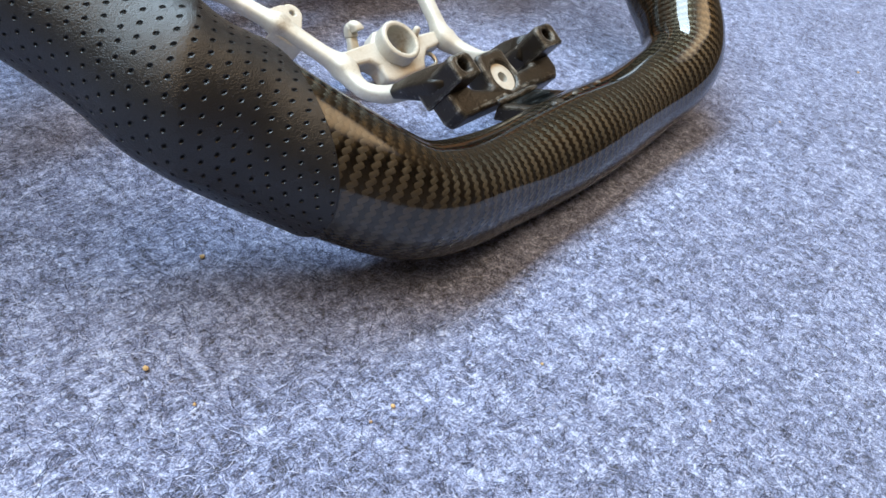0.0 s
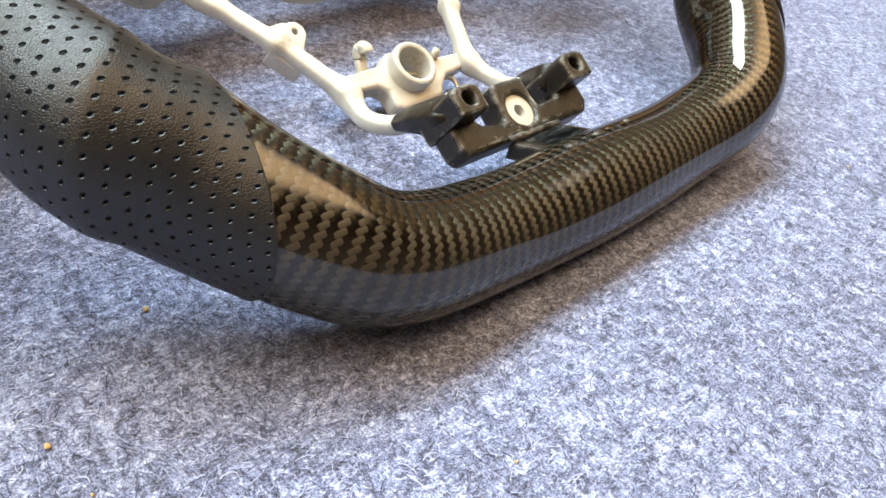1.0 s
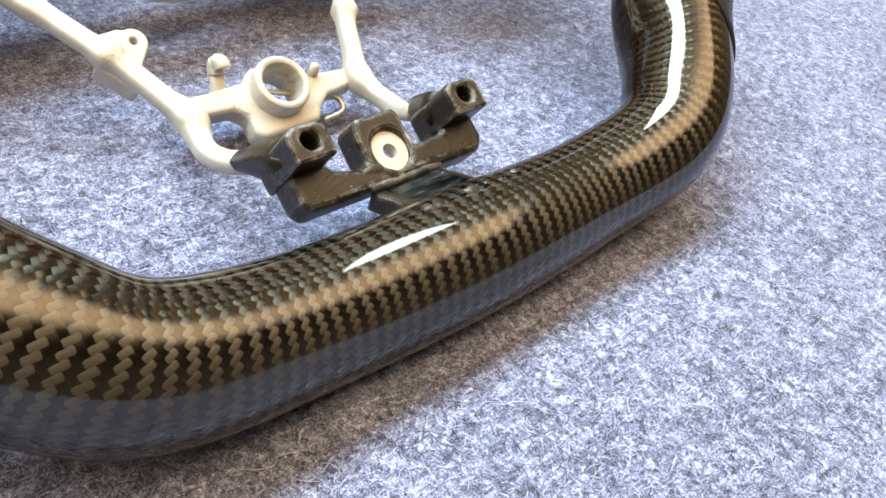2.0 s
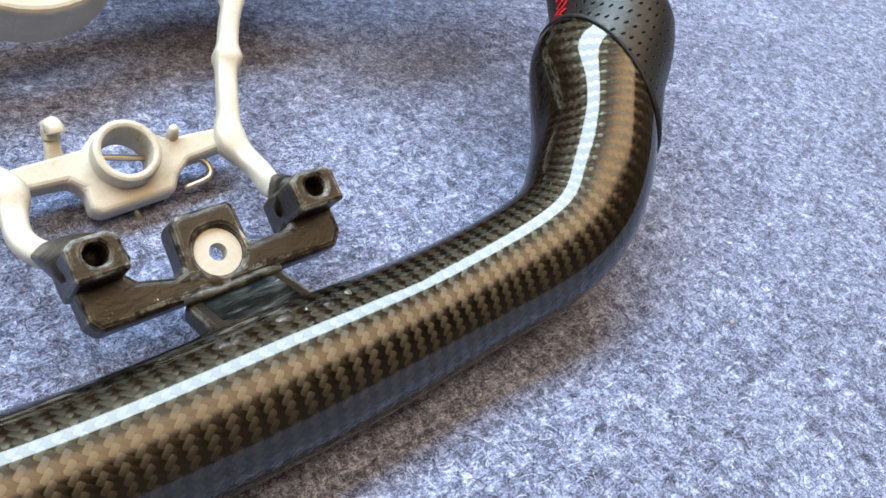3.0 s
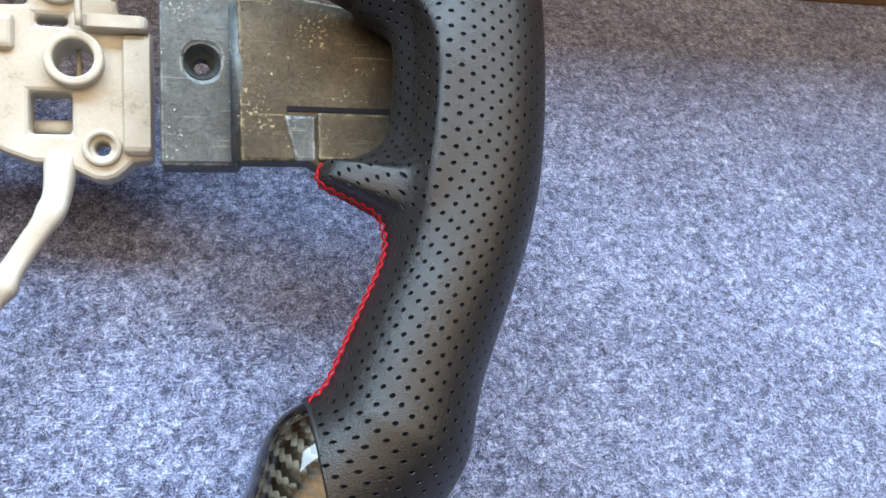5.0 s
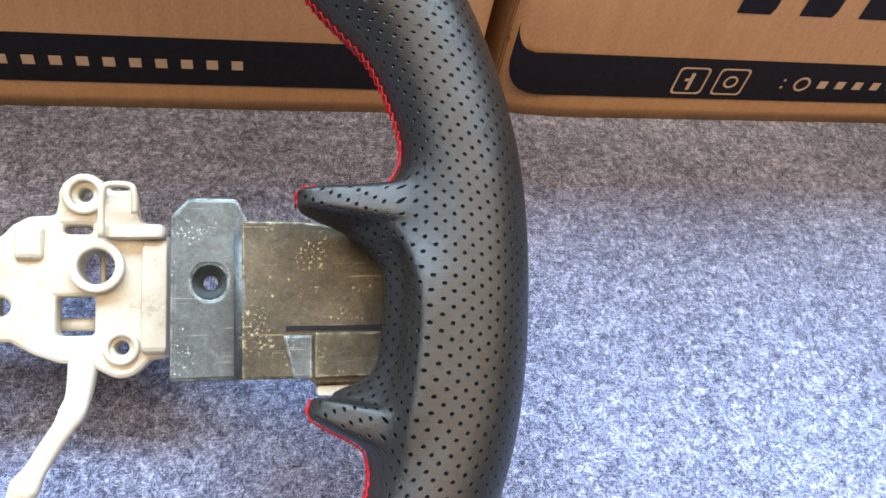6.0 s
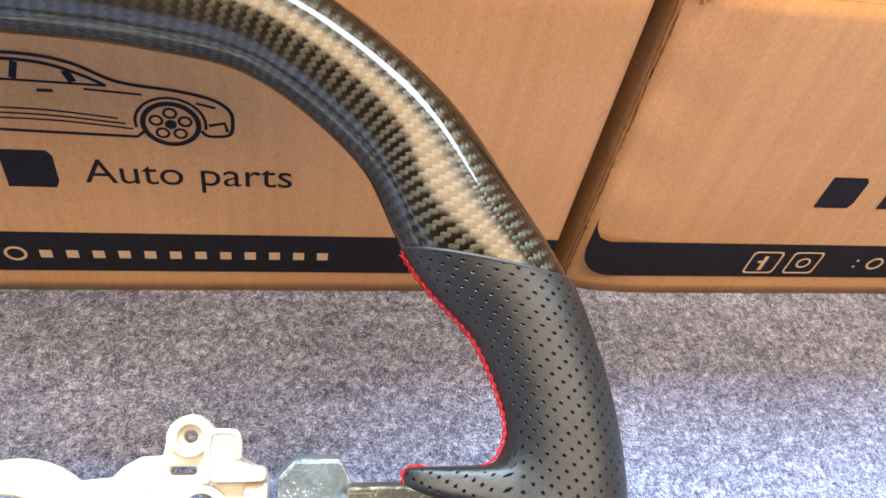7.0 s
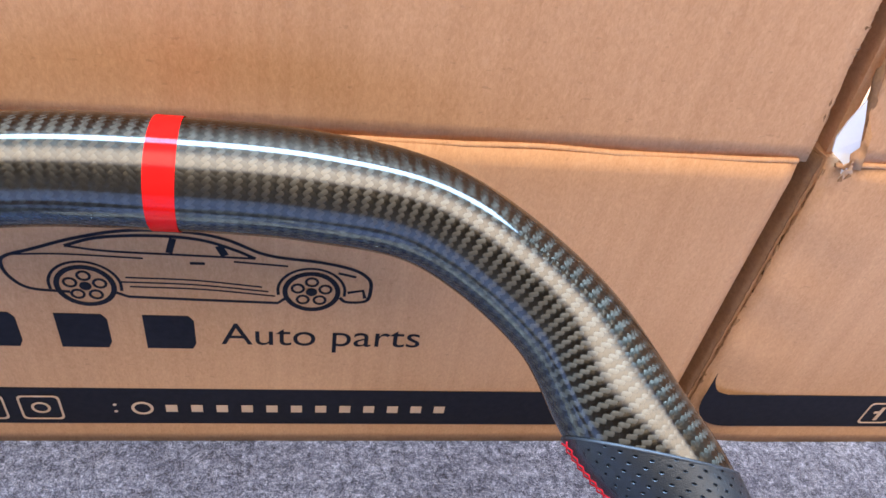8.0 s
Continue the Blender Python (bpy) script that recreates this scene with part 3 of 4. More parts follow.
# steel spokes, a flat outer tongue and a bent ear with one dished hole
for sign in (1, -1):
    spoke = child("spoke", slab("spoke", [(2.16, 2.60), (2.54, 2.60), (2.60, 2.56), (3.18, 2.56), (3.18, 3.46), (2.50, 3.55), (2.16, 3.55)], -0.74, -0.53, OLIVE, place=wside(sign)), wheel, "worn olive-grey steel spoke")
    bevelled(spoke, 0.0008)
    ear = child("ear", slab("ear", [(1.735, 2.59), (2.18, 2.59), (2.20, 3.56), (2.13, 3.71), (1.84, 3.71), (1.735, 3.60)], -0.92, -0.67, STEEL, [ring_loop(1.965, 3.19, 0.098, 28)], wside(sign)), spoke, "grey steel ear with a dished hole")
    bevelled(ear, 0.0015)
    dish, df = [], []
    prof = ((0.100, -0.672), (0.092, -0.690), (0.078, -0.735), (0.060, -0.765), (0.046, -0.775), (0.046, -0.86))
    for r, h in prof:
        dish += [wside(sign)(1.965 + r * math.cos(a * math.pi / 14), 3.19 + r * math.sin(a * math.pi / 14), h) for a in range(28)]
    for a in range(len(prof) - 1):
        df += [(a * 28 + b, a * 28 + (b + 1) % 28, a * 28 + 28 + (b + 1) % 28, a * 28 + 28 + b) for b in range(28)]
    child("dished_hole", mesh_from("dished_hole", dish, df, STEEL), ear)
    step = child("step", slab("step", [(2.585, 2.60), (3.16, 2.60), (3.16, 2.875), (2.585, 2.875)], -0.60, -0.49, OLIVE, place=wside(sign)), spoke)
    bevelled(step, 0.0010)
    # nothing is cut here: a dark strip in the ink colour gives the slot's shade
    slot_shade = child("slot_shade", slab("slot_shade", [(2.42, 2.885), (3.16, 2.882), (3.16, 2.912), (2.42, 2.915)], -0.60, -0.523, INK, place=wside(sign)), spoke, "dark strip standing for the shaded cut between the spoke's two leaves")
    lip = child("fold", slab("fold", [(2.46, 2.60), (2.575, 2.60), (2.575, 2.86), (2.40, 2.86)], -0.60, -0.515, STEEL, place=wside(sign)), spoke, "bright scraped steel fold")
    bevelled(lip, 0.0008)
    rib = child("rib", sweep("rib", [wside(sign)(2.17, 2.61, -0.60), wside(sign)(2.17, 3.10, -0.58), wside(sign)(2.17, 3.50, -0.60)], 0.0028, STEEL, 8), spoke)
    tuft = child("underlay", slab("underlay", [(2.60, 2.49), (2.97, 2.49), (2.99, 2.552), (2.60, 2.552)], -0.74, -0.55, CAST, place=wside(sign)), spoke, "pale foam strip under the leather")
    bevelled(tuft, 0.001)

# pale cast frame: hub, two side plates, two arms and a cross piece
frame_part = child("hub_frame", slab("hub_frame", ring_loop(0, 3.05, 0.60, 40), -1.50, -1.10, CAST, [ring_loop(0, 3.05, 0.40, 32)], W), wheel, "pale matt cast alloy hub frame")
bevelled(frame_part, 0.002, 3)
for sign in (1, -1):
    outline = [(0.35, 3.50), (0.63, 3.52), (0.70, 3.60), (0.80, 3.655), (0.96, 3.665), (0.975, 3.76)]
    outline += [(1.13 + 0.16 * math.cos(math.radians(a)), 3.785 + 0.16 * math.sin(math.radians(a))) for a in range(170, 20, -25)]
    outline += [(1.30, 3.83), (1.45, 3.84), (1.475, 3.64), (1.60, 3.58), (1.675, 3.52), (1.675, 2.72), (1.56, 2.70)]
    outline += [(1.38 + 0.17 * math.cos(math.radians(a)), 2.76 + 0.17 * math.sin(math.radians(a))) for a in range(-40, -150, -22)]
    outline += [(1.16, 2.69), (1.00, 2.70), (0.84, 2.76), (0.70, 2.84), (0.35, 2.85)]
    holes = [ring_loop(1.23, 3.32, 0.115, 24), rect_loop(0.975, 2.875, 1.21, 3.13), ring_loop(1.38, 2.79, 0.045, 14), ring_loop(1.14, 3.80, 0.045, 14), rect_loop(1.01, 3.54, 1.19, 3.60), ring_loop(0.64, 3.07, 0.06, 16)]
    plate = child("side_plate", slab("side_plate", outline, -1.42, -1.22, CAST, holes, wside(sign)), frame_part, "pale cast plate with round and square openings")
    bevelled(plate, 0.0014, 2)
    for cx, cy, ro, ri, top in ((1.23, 3.32, 0.172, 0.115, -1.13), (1.38, 2.79, 0.115, 0.075, -1.19), (1.14, 3.80, 0.135, 0.085, -1.17)):
        collar = child("collar", slab("collar", ring_loop(cx, cy, ro, 28), -1.30, top, CAST, [ring_loop(cx, cy, ri, 24)], wside(sign)), plate)
        bevelled(collar, 0.0008)
    for x0, y0, x1, y1, top in ((1.26, 3.50, 1.66, 3.60, -1.12), (1.50, 2.74, 1.67, 3.50, -1.17), (0.72, 3.36, 0.90, 3.60, -1.18), (0.36, 2.90, 0.60, 3.46, -1.12)):
        ridge = child("ridge", slab("ridge", rect_loop(x0, y0, x1, y1), -1.30, top, CAST, place=wside(sign)), plate)
        bevelled(ridge, 0.0022, 3)
    wire = [(1.27, 3.50, -1.08), (1.27, 3.76, -1.06), (1.30, 3.84, -1.06), (1.44, 3.84, -1.06), (1.47, 3.78, -1.06), (1.47, 3.66, -1.08)]
    child("wire_clip", sweep("wire_clip", [wside(sign)(*p) for p in rounded(wire)], 0.0011, CAST, 8), plate, "bent wire clip")
    child("pin", sweep("pin", [wside(sign)(1.235, 2.86, -1.36), wside(sign)(1.235, 3.44, -1.36)], 0.0008, CAST, 8), plate)
    child("cross_pin", sweep("cross_pin", [wside(sign)(0.97, 2.95, -1.40), wside(sign)(1.22, 2.95, -1.40)], 0.0022, CAST, 10), plate)
    path = [(1.14, 2.75, -1.30), (1.13, 2.52, -1.22), (1.10, 2.38, -1.13), (0.98, 2.18, -1.10), (0.865, 1.97, -1.05), (0.80, 1.85, -1.03), (0.70, 1.62, -0.99), (0.62, 1.44, -0.96), (0.645, 1.30, -0.92), (0.665, 1.17, -0.85), (0.635, 1.05, -0.73), (0.58, 0.96, -0.56)]
    line = rounded(path)
    rad = []
    for p in line:
        bulge = 0.030 * math.exp(-((p.y - 1.96) / 0.055) ** 2) + 0.012 * math.exp(-((p.y - 2.38) / 0.05) ** 2) + 0.035 * math.exp(-((p.y - 1.43) / 0.10) ** 2)
        rad.append((0.064 + 0.03 * max(0.0, (p.y - 2.3) / 0.4) + 0.9 * bulge) * U)
    child("arm", sweep("arm", [wside(sign)(*p) for p in line], rad, CAST, 20, 0.9, boxy=0.6), frame_part, "pale cast arm with a knuckle")
cross = child("cross_piece", slab("cross_piece", [(-0.60, 1.56), (-0.62, 1.43), (-0.32, 1.42), (-0.26, 1.36), (-0.27, 1.24), (-0.22, 1.20), (0.20, 1.22), (0.25, 1.30), (0.34, 1.37), (0.60, 1.40), (0.60, 1.52), (0.28, 1.53), (0.17, 1.60), (0.08, 1.66), (-0.10, 1.66), (-0.20, 1.58)], -1.12, -0.95, CAST, [ring_loop(-0.005, 1.475, 0.13, 24)], W), frame_part, "pale cast cross piece carrying a ring")
bevelled(cross, 0.0016, 3)
collar = child("ring", slab("ring", ring_loop(-0.005, 1.475, 0.182, 36), -1.10, -0.83, CAST, [ring_loop(-0.005, 1.475, 0.132, 32)], W), cross, "raised cast ring")
bevelled(collar, 0.0010, 2)
post = child("post", sweep("post", [W(-0.33, 1.52, -1.10), W(-0.325, 1.57, -1.06), W(-0.32, 1.63, -1.02), W(-0.31, 1.70, -0.99)], [0.0034, 0.0027, 0.0021, 0.0020], CAST, 16, 0.8, boxy=0.55), cross, "short cast post with a hooked head")
child("hook", sweep("hook", [W(*p) for p in rounded([(-0.31, 1.68, -1.00), (-0.305, 1.725, -0.975), (-0.30, 1.735, -0.94), (-0.295, 1.705, -0.915), (-0.295, 1.68, -0.92)], 4)], 0.0023, CAST, 16, boxy=0.6), post)
child("nub", sweep("nub", [W(0.30, 1.52, -1.0), W(0.30, 1.55, -0.88)], [0.002, 0.0014], CAST, 8), cross)
child("spring_wire", sweep("spring_wire", [W(*p) for p in rounded([(-0.52, 1.56, -0.99), (-0.2, 1.54, -1.0), (0.1, 1.47, -1.02), (0.36, 1.40, -1.05), (0.46, 1.36, -1.05), (0.45, 1.27, -1.05), (0.28, 1.24, -1.05)])], 0.0009, BRASS, 8), cross, "yellowish steel spring wire")
child("spring_end", sweep("spring_end", [W(-0.02, 1.26, -1.10), W(0.0, 1.12, -1.12)], 0.0009, BRASS, 8), cross)

# an eyelet and a lug on one arm
eye = [(-0.92, 2.08), (-0.74, 2.10)] + [(-0.68 + 0.085 * math.cos(math.radians(a)), 2.01 + 0.085 * math.sin(math.radians(a))) for a in range(110, -61, -19)] + [(-0.74, 1.80), (-0.86, 1.90)]
eyelet = child("eyelet", slab("eyelet", eye, -1.09, -1.025, CAST, [ring_loop(-0.68, 2.01, 0.024, 14)], W), frame_part, "flat cast eyelet beside the arm")
bevelled(eyelet, 0.0006)
lug = child("lug", slab("lug", [(-0.95, 1.93), (-0.86, 1.95), (-0.72, 1.76), (-0.79, 1.71)], -1.20, -1.06, CAST, place=W), frame_part)
bevelled(lug, 0.0010)

# black bracket under the ring, bolted and glued to the bottom bar
bracket = child("bracket", slab("bracket", [(-0.62, 0.52), (0.60, 0.53), (0.66, 0.60), (0.66, 0.76), (0.42, 0.76), (0.40, 0.70), (0.17, 0.69), (0.17, 0.90), (0.14, 0.925), (-0.13, 0.925), (-0.17, 0.89), (-0.18, 0.67), (-0.24, 0.65), (-0.39, 0.69), (-0.45, 0.76), (-0.66, 0.76), (-0.66, 0.58)], -0.42, -0.21, BLACK, [ring_loop(0.01, 0.70, 0.118, 32)], W), wheel, "glossy black painted bracket with chipped edges")
bevelled(bracket, 0.0016, 3)
for x0, x1 in ((-0.68, -0.44), (0.40, 0.65)):
    cx = (x0 + x1) / 2
    tower = child("tower", slab("tower", [(x0, 0.72), (x1, 0.72), (x1, 0.885), (x1 - 0.05, 0.915), (x0 + 0.05, 0.915), (x0, 0.885)], -0.45, -0.03, BLACK, [ring_loop(cx, 0.825, 0.052, 14)], W), bracket)
    bevelled(tower, 0.0010, 2)
    sg = 1 if cx > 0 else -1
    wing = child("wing", sweep("wing", [W(sg * 0.53, 0.80, -0.22), W(sg * 0.565, 0.87, -0.34), W(sg * 0.60, 0.95, -0.49), W(sg * 0.64, 1.02, -0.64)], [0.0074, 0.0066, 0.0048, 0.0026], BLACK, 16, 0.75, boxy=0.45), bracket)
washer = child("washer", slab("washer", ring_loop(0.01, 0.70, 0.117, 32), -0.32, -0.240, CAST, [ring_loop(0.01, 0.70, 0.045, 16)], W), bracket, "pale bare metal washer face")
tab_v = [W(-0.24, 0.52, -0.24), W(0.27, 0.53, -0.24), W(0.27, 0.24, 0.16), W(-0.24, 0.22, 0.16), W(-0.24, 0.46, -0.36), W(0.27, 0.47, -0.36), W(0.27, 0.18, 0.02), W(-0.24, 0.16, 0.02)]
tab = child("weld_tab", mesh_from("weld_tab", tab_v, [(0, 1, 2, 3), (7, 6, 5, 4), (0, 4, 5, 1), (1, 5, 6, 2), (2, 6, 7, 3), (3, 7, 4, 0)], BLACK, False), wheel, "steel tab joining the bracket to the bar")
bevelled(tab, 0.0012)
face = child("bare_face", mesh_from("bare_face", [W(-0.17, 0.50, -0.205), W(0.20, 0.51, -0.205), W(0.20, 0.35, 0.015), W(-0.17, 0.33, 0.015), W(-0.17, 0.48, -0.235), W(0.20, 0.49, -0.235), W(0.20, 0.33, -0.02), W(-0.17, 0.31, -0.02)], [(0, 1, 2, 3), (7, 6, 5, 4), (0, 4, 5, 1), (1, 5, 6, 2), (2, 6, 7, 3), (3, 7, 4, 0)], SHINY, False), tab, "bright scraped steel")

grng = random.Random(21)
child("tab_lip", sweep("tab_lip", [W(-0.24 + 0.1 * i, 0.525 + 0.004 * math.sin(2 * i), -0.215) for i in range(6)], [0.0011, 0.0014, 0.0010, 0.0013, 0.0012, 0.0010], BLACK, 10), tab)
bead = [W(-0.33 + 0.033 * i, 0.235 + grng.uniform(-0.02, 0.02), 0.205 + grng.uniform(-0.015, 0.01)) for i in range(21)]
child("glue_bead", sweep("glue_bead", bead, [grng.uniform(0.0007, 0.0024) for _ in bead], BLACK, 10), tab, "glossy black glue along the bar")


# ---- cartons ----
def ink_line(name, pts, width, parent, z=0.0006):
    """A printed stroke on the face: pts in the face's x and height."""
    verts, faces = [], []
    P = [Vector((p[0], p[1])) for p in pts]
    for i, p in enumerate(P):
        a, b = P[max(i - 1, 0)], P[min(i + 1, len(P) - 1)]
        t = (b - a).normalized()
        nrm = Vector((-t.y, t.x)) * (width / 2)
        verts += [(p.x + nrm.x, -z, p.y + nrm.y), (p.x - nrm.x, -z, p.y - nrm.y)]
    for i in range(len(P) - 1):
        faces.append((2 * i, 2 * i + 1, 2 * i + 3, 2 * i + 2))
    return child(name, mesh_from(name, verts, faces, INK, False), parent)


def on_face(name, outline, mat, parent, z, holes=(), label=""):
    me = slab(name, outline, 0.0, 0.0002, mat, holes, lambda x, y, h: (x, -z - h, y))
    return child(name, me, parent, label)


def smooth2(pts, per=6):
    return [(p.x, p.y) for p in rounded([(x, y, 0) for x, y in pts], per)]


def writing(text, x0, x1, base, height, parent):
    cu = bpy.data.curves.new("lettering", "FONT")
    cu.body, cu.size = text, 1.0
    ob = bpy.data.objects.new("lettering", cu)
    scene.collection.objects.link(ob)
    bpy.context.view_layer.update()
    me = bpy.data.meshes.new_from_object(ob.evaluated_get(bpy.context.evaluated_depsgraph_get()))
    bpy.data.objects.remove(ob)
    xs = [v.co.x for v in me.vertices]
    cap = max(v.co.y for v in me.vertices)
    kx = (x1 - x0) / (max(xs) - min(xs))
    ky = height / cap
    for v in me.vertices:
        v.co = (x0 + (v.co.x - min(xs)) * kx, -0.0007, base + v.co.y * ky)
    me.materials.clear()
    me.materials.append(INK)
    return child("lettering", me, parent, "dark printed words reading Auto parts")


def carton(label, torn):
    """A corrugated carton, 413 mm long, its top flap standing up; origin at the face's lower left corner."""
    k = 0.05
    box = new("carton")
    tagged(box, label, "carton", "cartons behind the wheel")
    L, H, D, F = 8.26 * k, 3.61 * k, 6.0 * k, 2.4 * k
    rnd = random.Random(5)
    # front panel with a slightly bowed, rounded skin
    nx, nz = 80, 24
    verts, faces = [], []
    for j in range(nz + 1):
        for i in range(nx + 1):
            x, z = L * i / nx, H * j / nz
            edge = min(x, L - x)
            round_off = 0.0022 * (1 - min(1.0, edge / 0.006)) ** 2
            if torn and x < 0.05:  # knocked corner, softened and puckered
                round_off = 0.0050 * (1 - x / 0.05) ** 3 + 0.0007 * (1 - x / 0.05) * math.sin(150 * z + 60 * x)
            y = round_off + 0.0006 * math.sin(9 * x + 3) * math.sin(17 * z)
            if j == nz:
                y += 0.0012
            verts.append((x, y, z))
    for j in range(nz):
        for i in range(nx):
            a = j * (nx + 1) + i
            faces.append((a, a + 1, a + nx + 2, a + nx + 1))
    front = child("front_panel", mesh_from("front_panel", verts, faces, CARD), box)
    th = front.modifiers.new("board", "SOLIDIFY")
    th.thickness, th.offset = 0.004, -1
    for nm, x0, x1, y0, y1, z0, z1 in (("back_panel", 0.0045, L - 0.0045, D - 0.004, D, 0, H), ("base_panel", 0.0045, L - 0.0045, 0.0075, D - 0.0045, 0.0005, 0.004), ("inner_flap", 0.0045, L - 0.0045, 0.010, D - 0.006, H - 0.008, H - 0.004)):
        child(nm, box_mesh(nm, x0, x1, y0, y1, z0, z1, CARD), box)
    # side panels bulge a little, narrowing the gap so that it falls into shade
    for x0, way in ((0.0, -1), (L, 1)):
        ys = [0.0075 + 0.004 * i for i in range(10)] + list(np.linspace(0.055, D, 8))
        out = [0.0052 * (1 - math.exp(-(y - 0.0075) / 0.011)) * min(1.0, (D - y) / 0.03 + 0.05) for y in ys]
        sv = [(x0 + way * (o - t), y, z) for z in (0.0, H) for t in (0.0, 0.004) for y, o in zip(ys, out)]
        m = len(ys)
        sf = []
        for i in range(m - 1):
            for a, b in ((0, 1), (1, 3), (3, 2), (2, 0)):
                sf.append((a * m + i, a * m + i + 1, b * m + i + 1, b * m + i))
        for i in (0, m - 1):
            sf.append((i, m + i, 3 * m + i, 2 * m + i))
        child("side_panel", mesh_from("side_panel", sv, sf, CARD, False), box)
    # side flaps lean out over the gap between the cartons and shut light out
    for x0, x1, lean in ((0.0, 0.004, -0.0058), (L - 0.004, L, 0.0058)):
        fv2 = [(x + lean * (z > H + 0.01), y, z) for z in (H + 0.0005, H + F) for x, y in ((x0, 0.0095), (x1, 0.0095), (x1, D), (x0, D))]
        child("side_flap", mesh_from("side_flap", fv2, [(0, 1, 2, 3), (4, 5, 6, 7), (0, 1, 5, 4), (1, 2, 6, 5), (2, 3, 7, 6), (3, 0, 4, 7)], CARD, False), box)
    # flap, standing up from a fold a little behind the face, with a ragged cut end
    verts, faces = [], []
    nz = 16
    for j in range(nz + 1):
        for i in range(nx + 1):
            z = F * j / nz
            x = L * i / nx
            if i == nx:
                x += 0.0024 - 0.05 * z + rnd.uniform(-0.0006, 0.0006)
            if i == 0:
                x += (max(0.0005, 0.0088 - 0.23 * z) if torn else 0.0005) + rnd.uniform(-0.0006, 0.0006)
            y = 0.0030 + 0.015 * z + 0.0008 * math.sin(14 * x + 1) * (j / nz)
            verts.append((x, y, H + 0.0006 + z + (0.0004 * math.sin(40 * x) if j == 0 else 0)))
    for j in range(nz):
        for i in range(nx):
            a = j * (nx + 1) + i
            faces.append((a, a + 1, a + nx + 2, a + nx + 1))
    flap = child("top_flap", mesh_from("top_flap", verts, faces, CARD), box, "open flap standing up from a worn fold")
    th = flap.modifiers.new("board", "SOLIDIFY")
    th.thickness, th.offset = 0.004, -1
    # worn fold and raw edges
    child("fold_crease", sweep("fold_crease", [(0.001 + (L - 0.002) * i / 30, 0.0024 + 0.0004 * math.sin(i * 1.7), H + 0.0004 + 0.0005 * math.sin(i * 0.9)) for i in range(31)], 0.0011, CARD, 6), box)
    for right in (True, False):
        zs = np.linspace(H + 0.0015, H + F, 46)
        cut = []
        for z in zs:
            d = z - H
            x = L + 0.0020 - 0.05 * d if right else (max(0.0005, 0.0088 - 0.23 * d) if torn else 0.0005)
            cut.append((x + rnd.uniform(-0.0005, 0.0005), 0.0048 + 0.015 * d, z))
        child("cut_edge", sweep("cut_edge", cut, [rnd.uniform(0.0012, 0.0021) for _ in cut], CARD_EDGE, 6), box, "ragged corrugated edge")
    if torn:
        crush = [(0.0004 + rnd.uniform(-0.0005, 0.0005), 0.0062 + rnd.uniform(-0.0004, 0.0004), H * i / 40) for i in range(1, 40)]
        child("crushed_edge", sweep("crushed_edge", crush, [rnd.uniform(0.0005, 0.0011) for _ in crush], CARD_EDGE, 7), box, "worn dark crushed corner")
        # a dark board sheet lines this side, standing in for the gap's shade
        cv, cf, cols, rows = [], [], 9, 50
        for j in range(rows + 1):
            for i in range(cols):
                y = 0.0078 + (0.022 + 0.003 * math.sin(j * 0.7)) * i / (cols - 1)
                bulge = 0.0052 * (1 - math.exp(-(y - 0.0075) / 0.011))
                cv.append((-bulge - 0.0007 - rnd.uniform(0.0, 0.0007), y, 0.001 + (H - 0.002) * j / rows))
        for j in range(rows):
            cf += [(j * cols + i, j * cols + i + 1, (j + 1) * cols + i + 1, (j + 1) * cols + i) for i in range(cols - 1)]
        bare = child("gap_shade", mesh_from("gap_shade", cv, cf, CARD_EDGE), box, "dark board sheet standing in for the shade between the cartons")
        th = bare.modifiers.new("board", "SOLIDIFY")
        th.thickness, th.offset = 0.0006, -1
    # printing
    sk = 0.0011
    strip = smooth2([(0.022 * k, 0.74 * k), (0.06 * k, 0.56 * k), (0.17 * k, 0.40 * k), (0.33 * k, 0.325 * k), (0.50 * k, 0.31 * k)], 4) + [(L - sk, 0.31 * k), (L - sk, 0.84 * k), (0.26 * k, 0.84 * k)] + smooth2([(0.26 * k, 0.84 * k), (0.13 * k, 0.90 * k), (0.05 * k, 1.04 * k), (0.022 * k, 1.18 * k)], 4)[1:]
    on_face("printed_strip", strip, INK, box, 0.0004, label="dark printed strip along the carton")
    zc = 0.555 * k
    for cx, in ((2.02,), (2.48,)):
        def sq(h):
            c = 0.045 * k
            corners = ((h - c, h - c, 0), (c - h, h - c, 1), (c - h, c - h, 2), (h - c, c - h, 3))
            turns = [(x, z, math.radians(90 * q + 22.5 * i)) for x, z, q in corners for i in range(5)]
            return [(cx * k + x + c * math.cos(a), zc + z + c * math.sin(a)) for x, z, a in turns]
        on_face("printed_badge", sq(0.175 * k), PALE, box, 0.0008, [sq(0.157 * k)])
        if cx > 2.2:
            on_face("printed_ring", ring_loop(cx * k, zc, 0.080 * k), PALE, box, 0.0008, [ring_loop(cx * k, zc, 0.058 * k)])
        else:
            on_face("printed_bar", rect_loop(cx * k - 0.02 * k, zc - 0.12 * k, cx * k + 0.02 * k, zc + 0.10 * k), PALE, box, 0.0008)
            on_face("printed_bar", rect_loop(cx * k - 0.07 * k, zc - 0.005 * k, cx * k - 0.024 * k, zc + 0.03 * k), PALE, box, 0.0008)
    on_face("printed_ring", ring_loop(3.33 * k, zc, 0.095 * k), PALE, box, 0.0008, [ring_loop(3.33 * k, zc, 0.07 * k)])
    for i in range(12):
        cx = (3.58 + i * 0.2195) * k
        on_face("printed_bar", rect_loop(cx - 0.05 * k, zc - 0.05 * k, cx + 0.05 * k, zc + 0.05 * k), PALE, box, 0.0008)
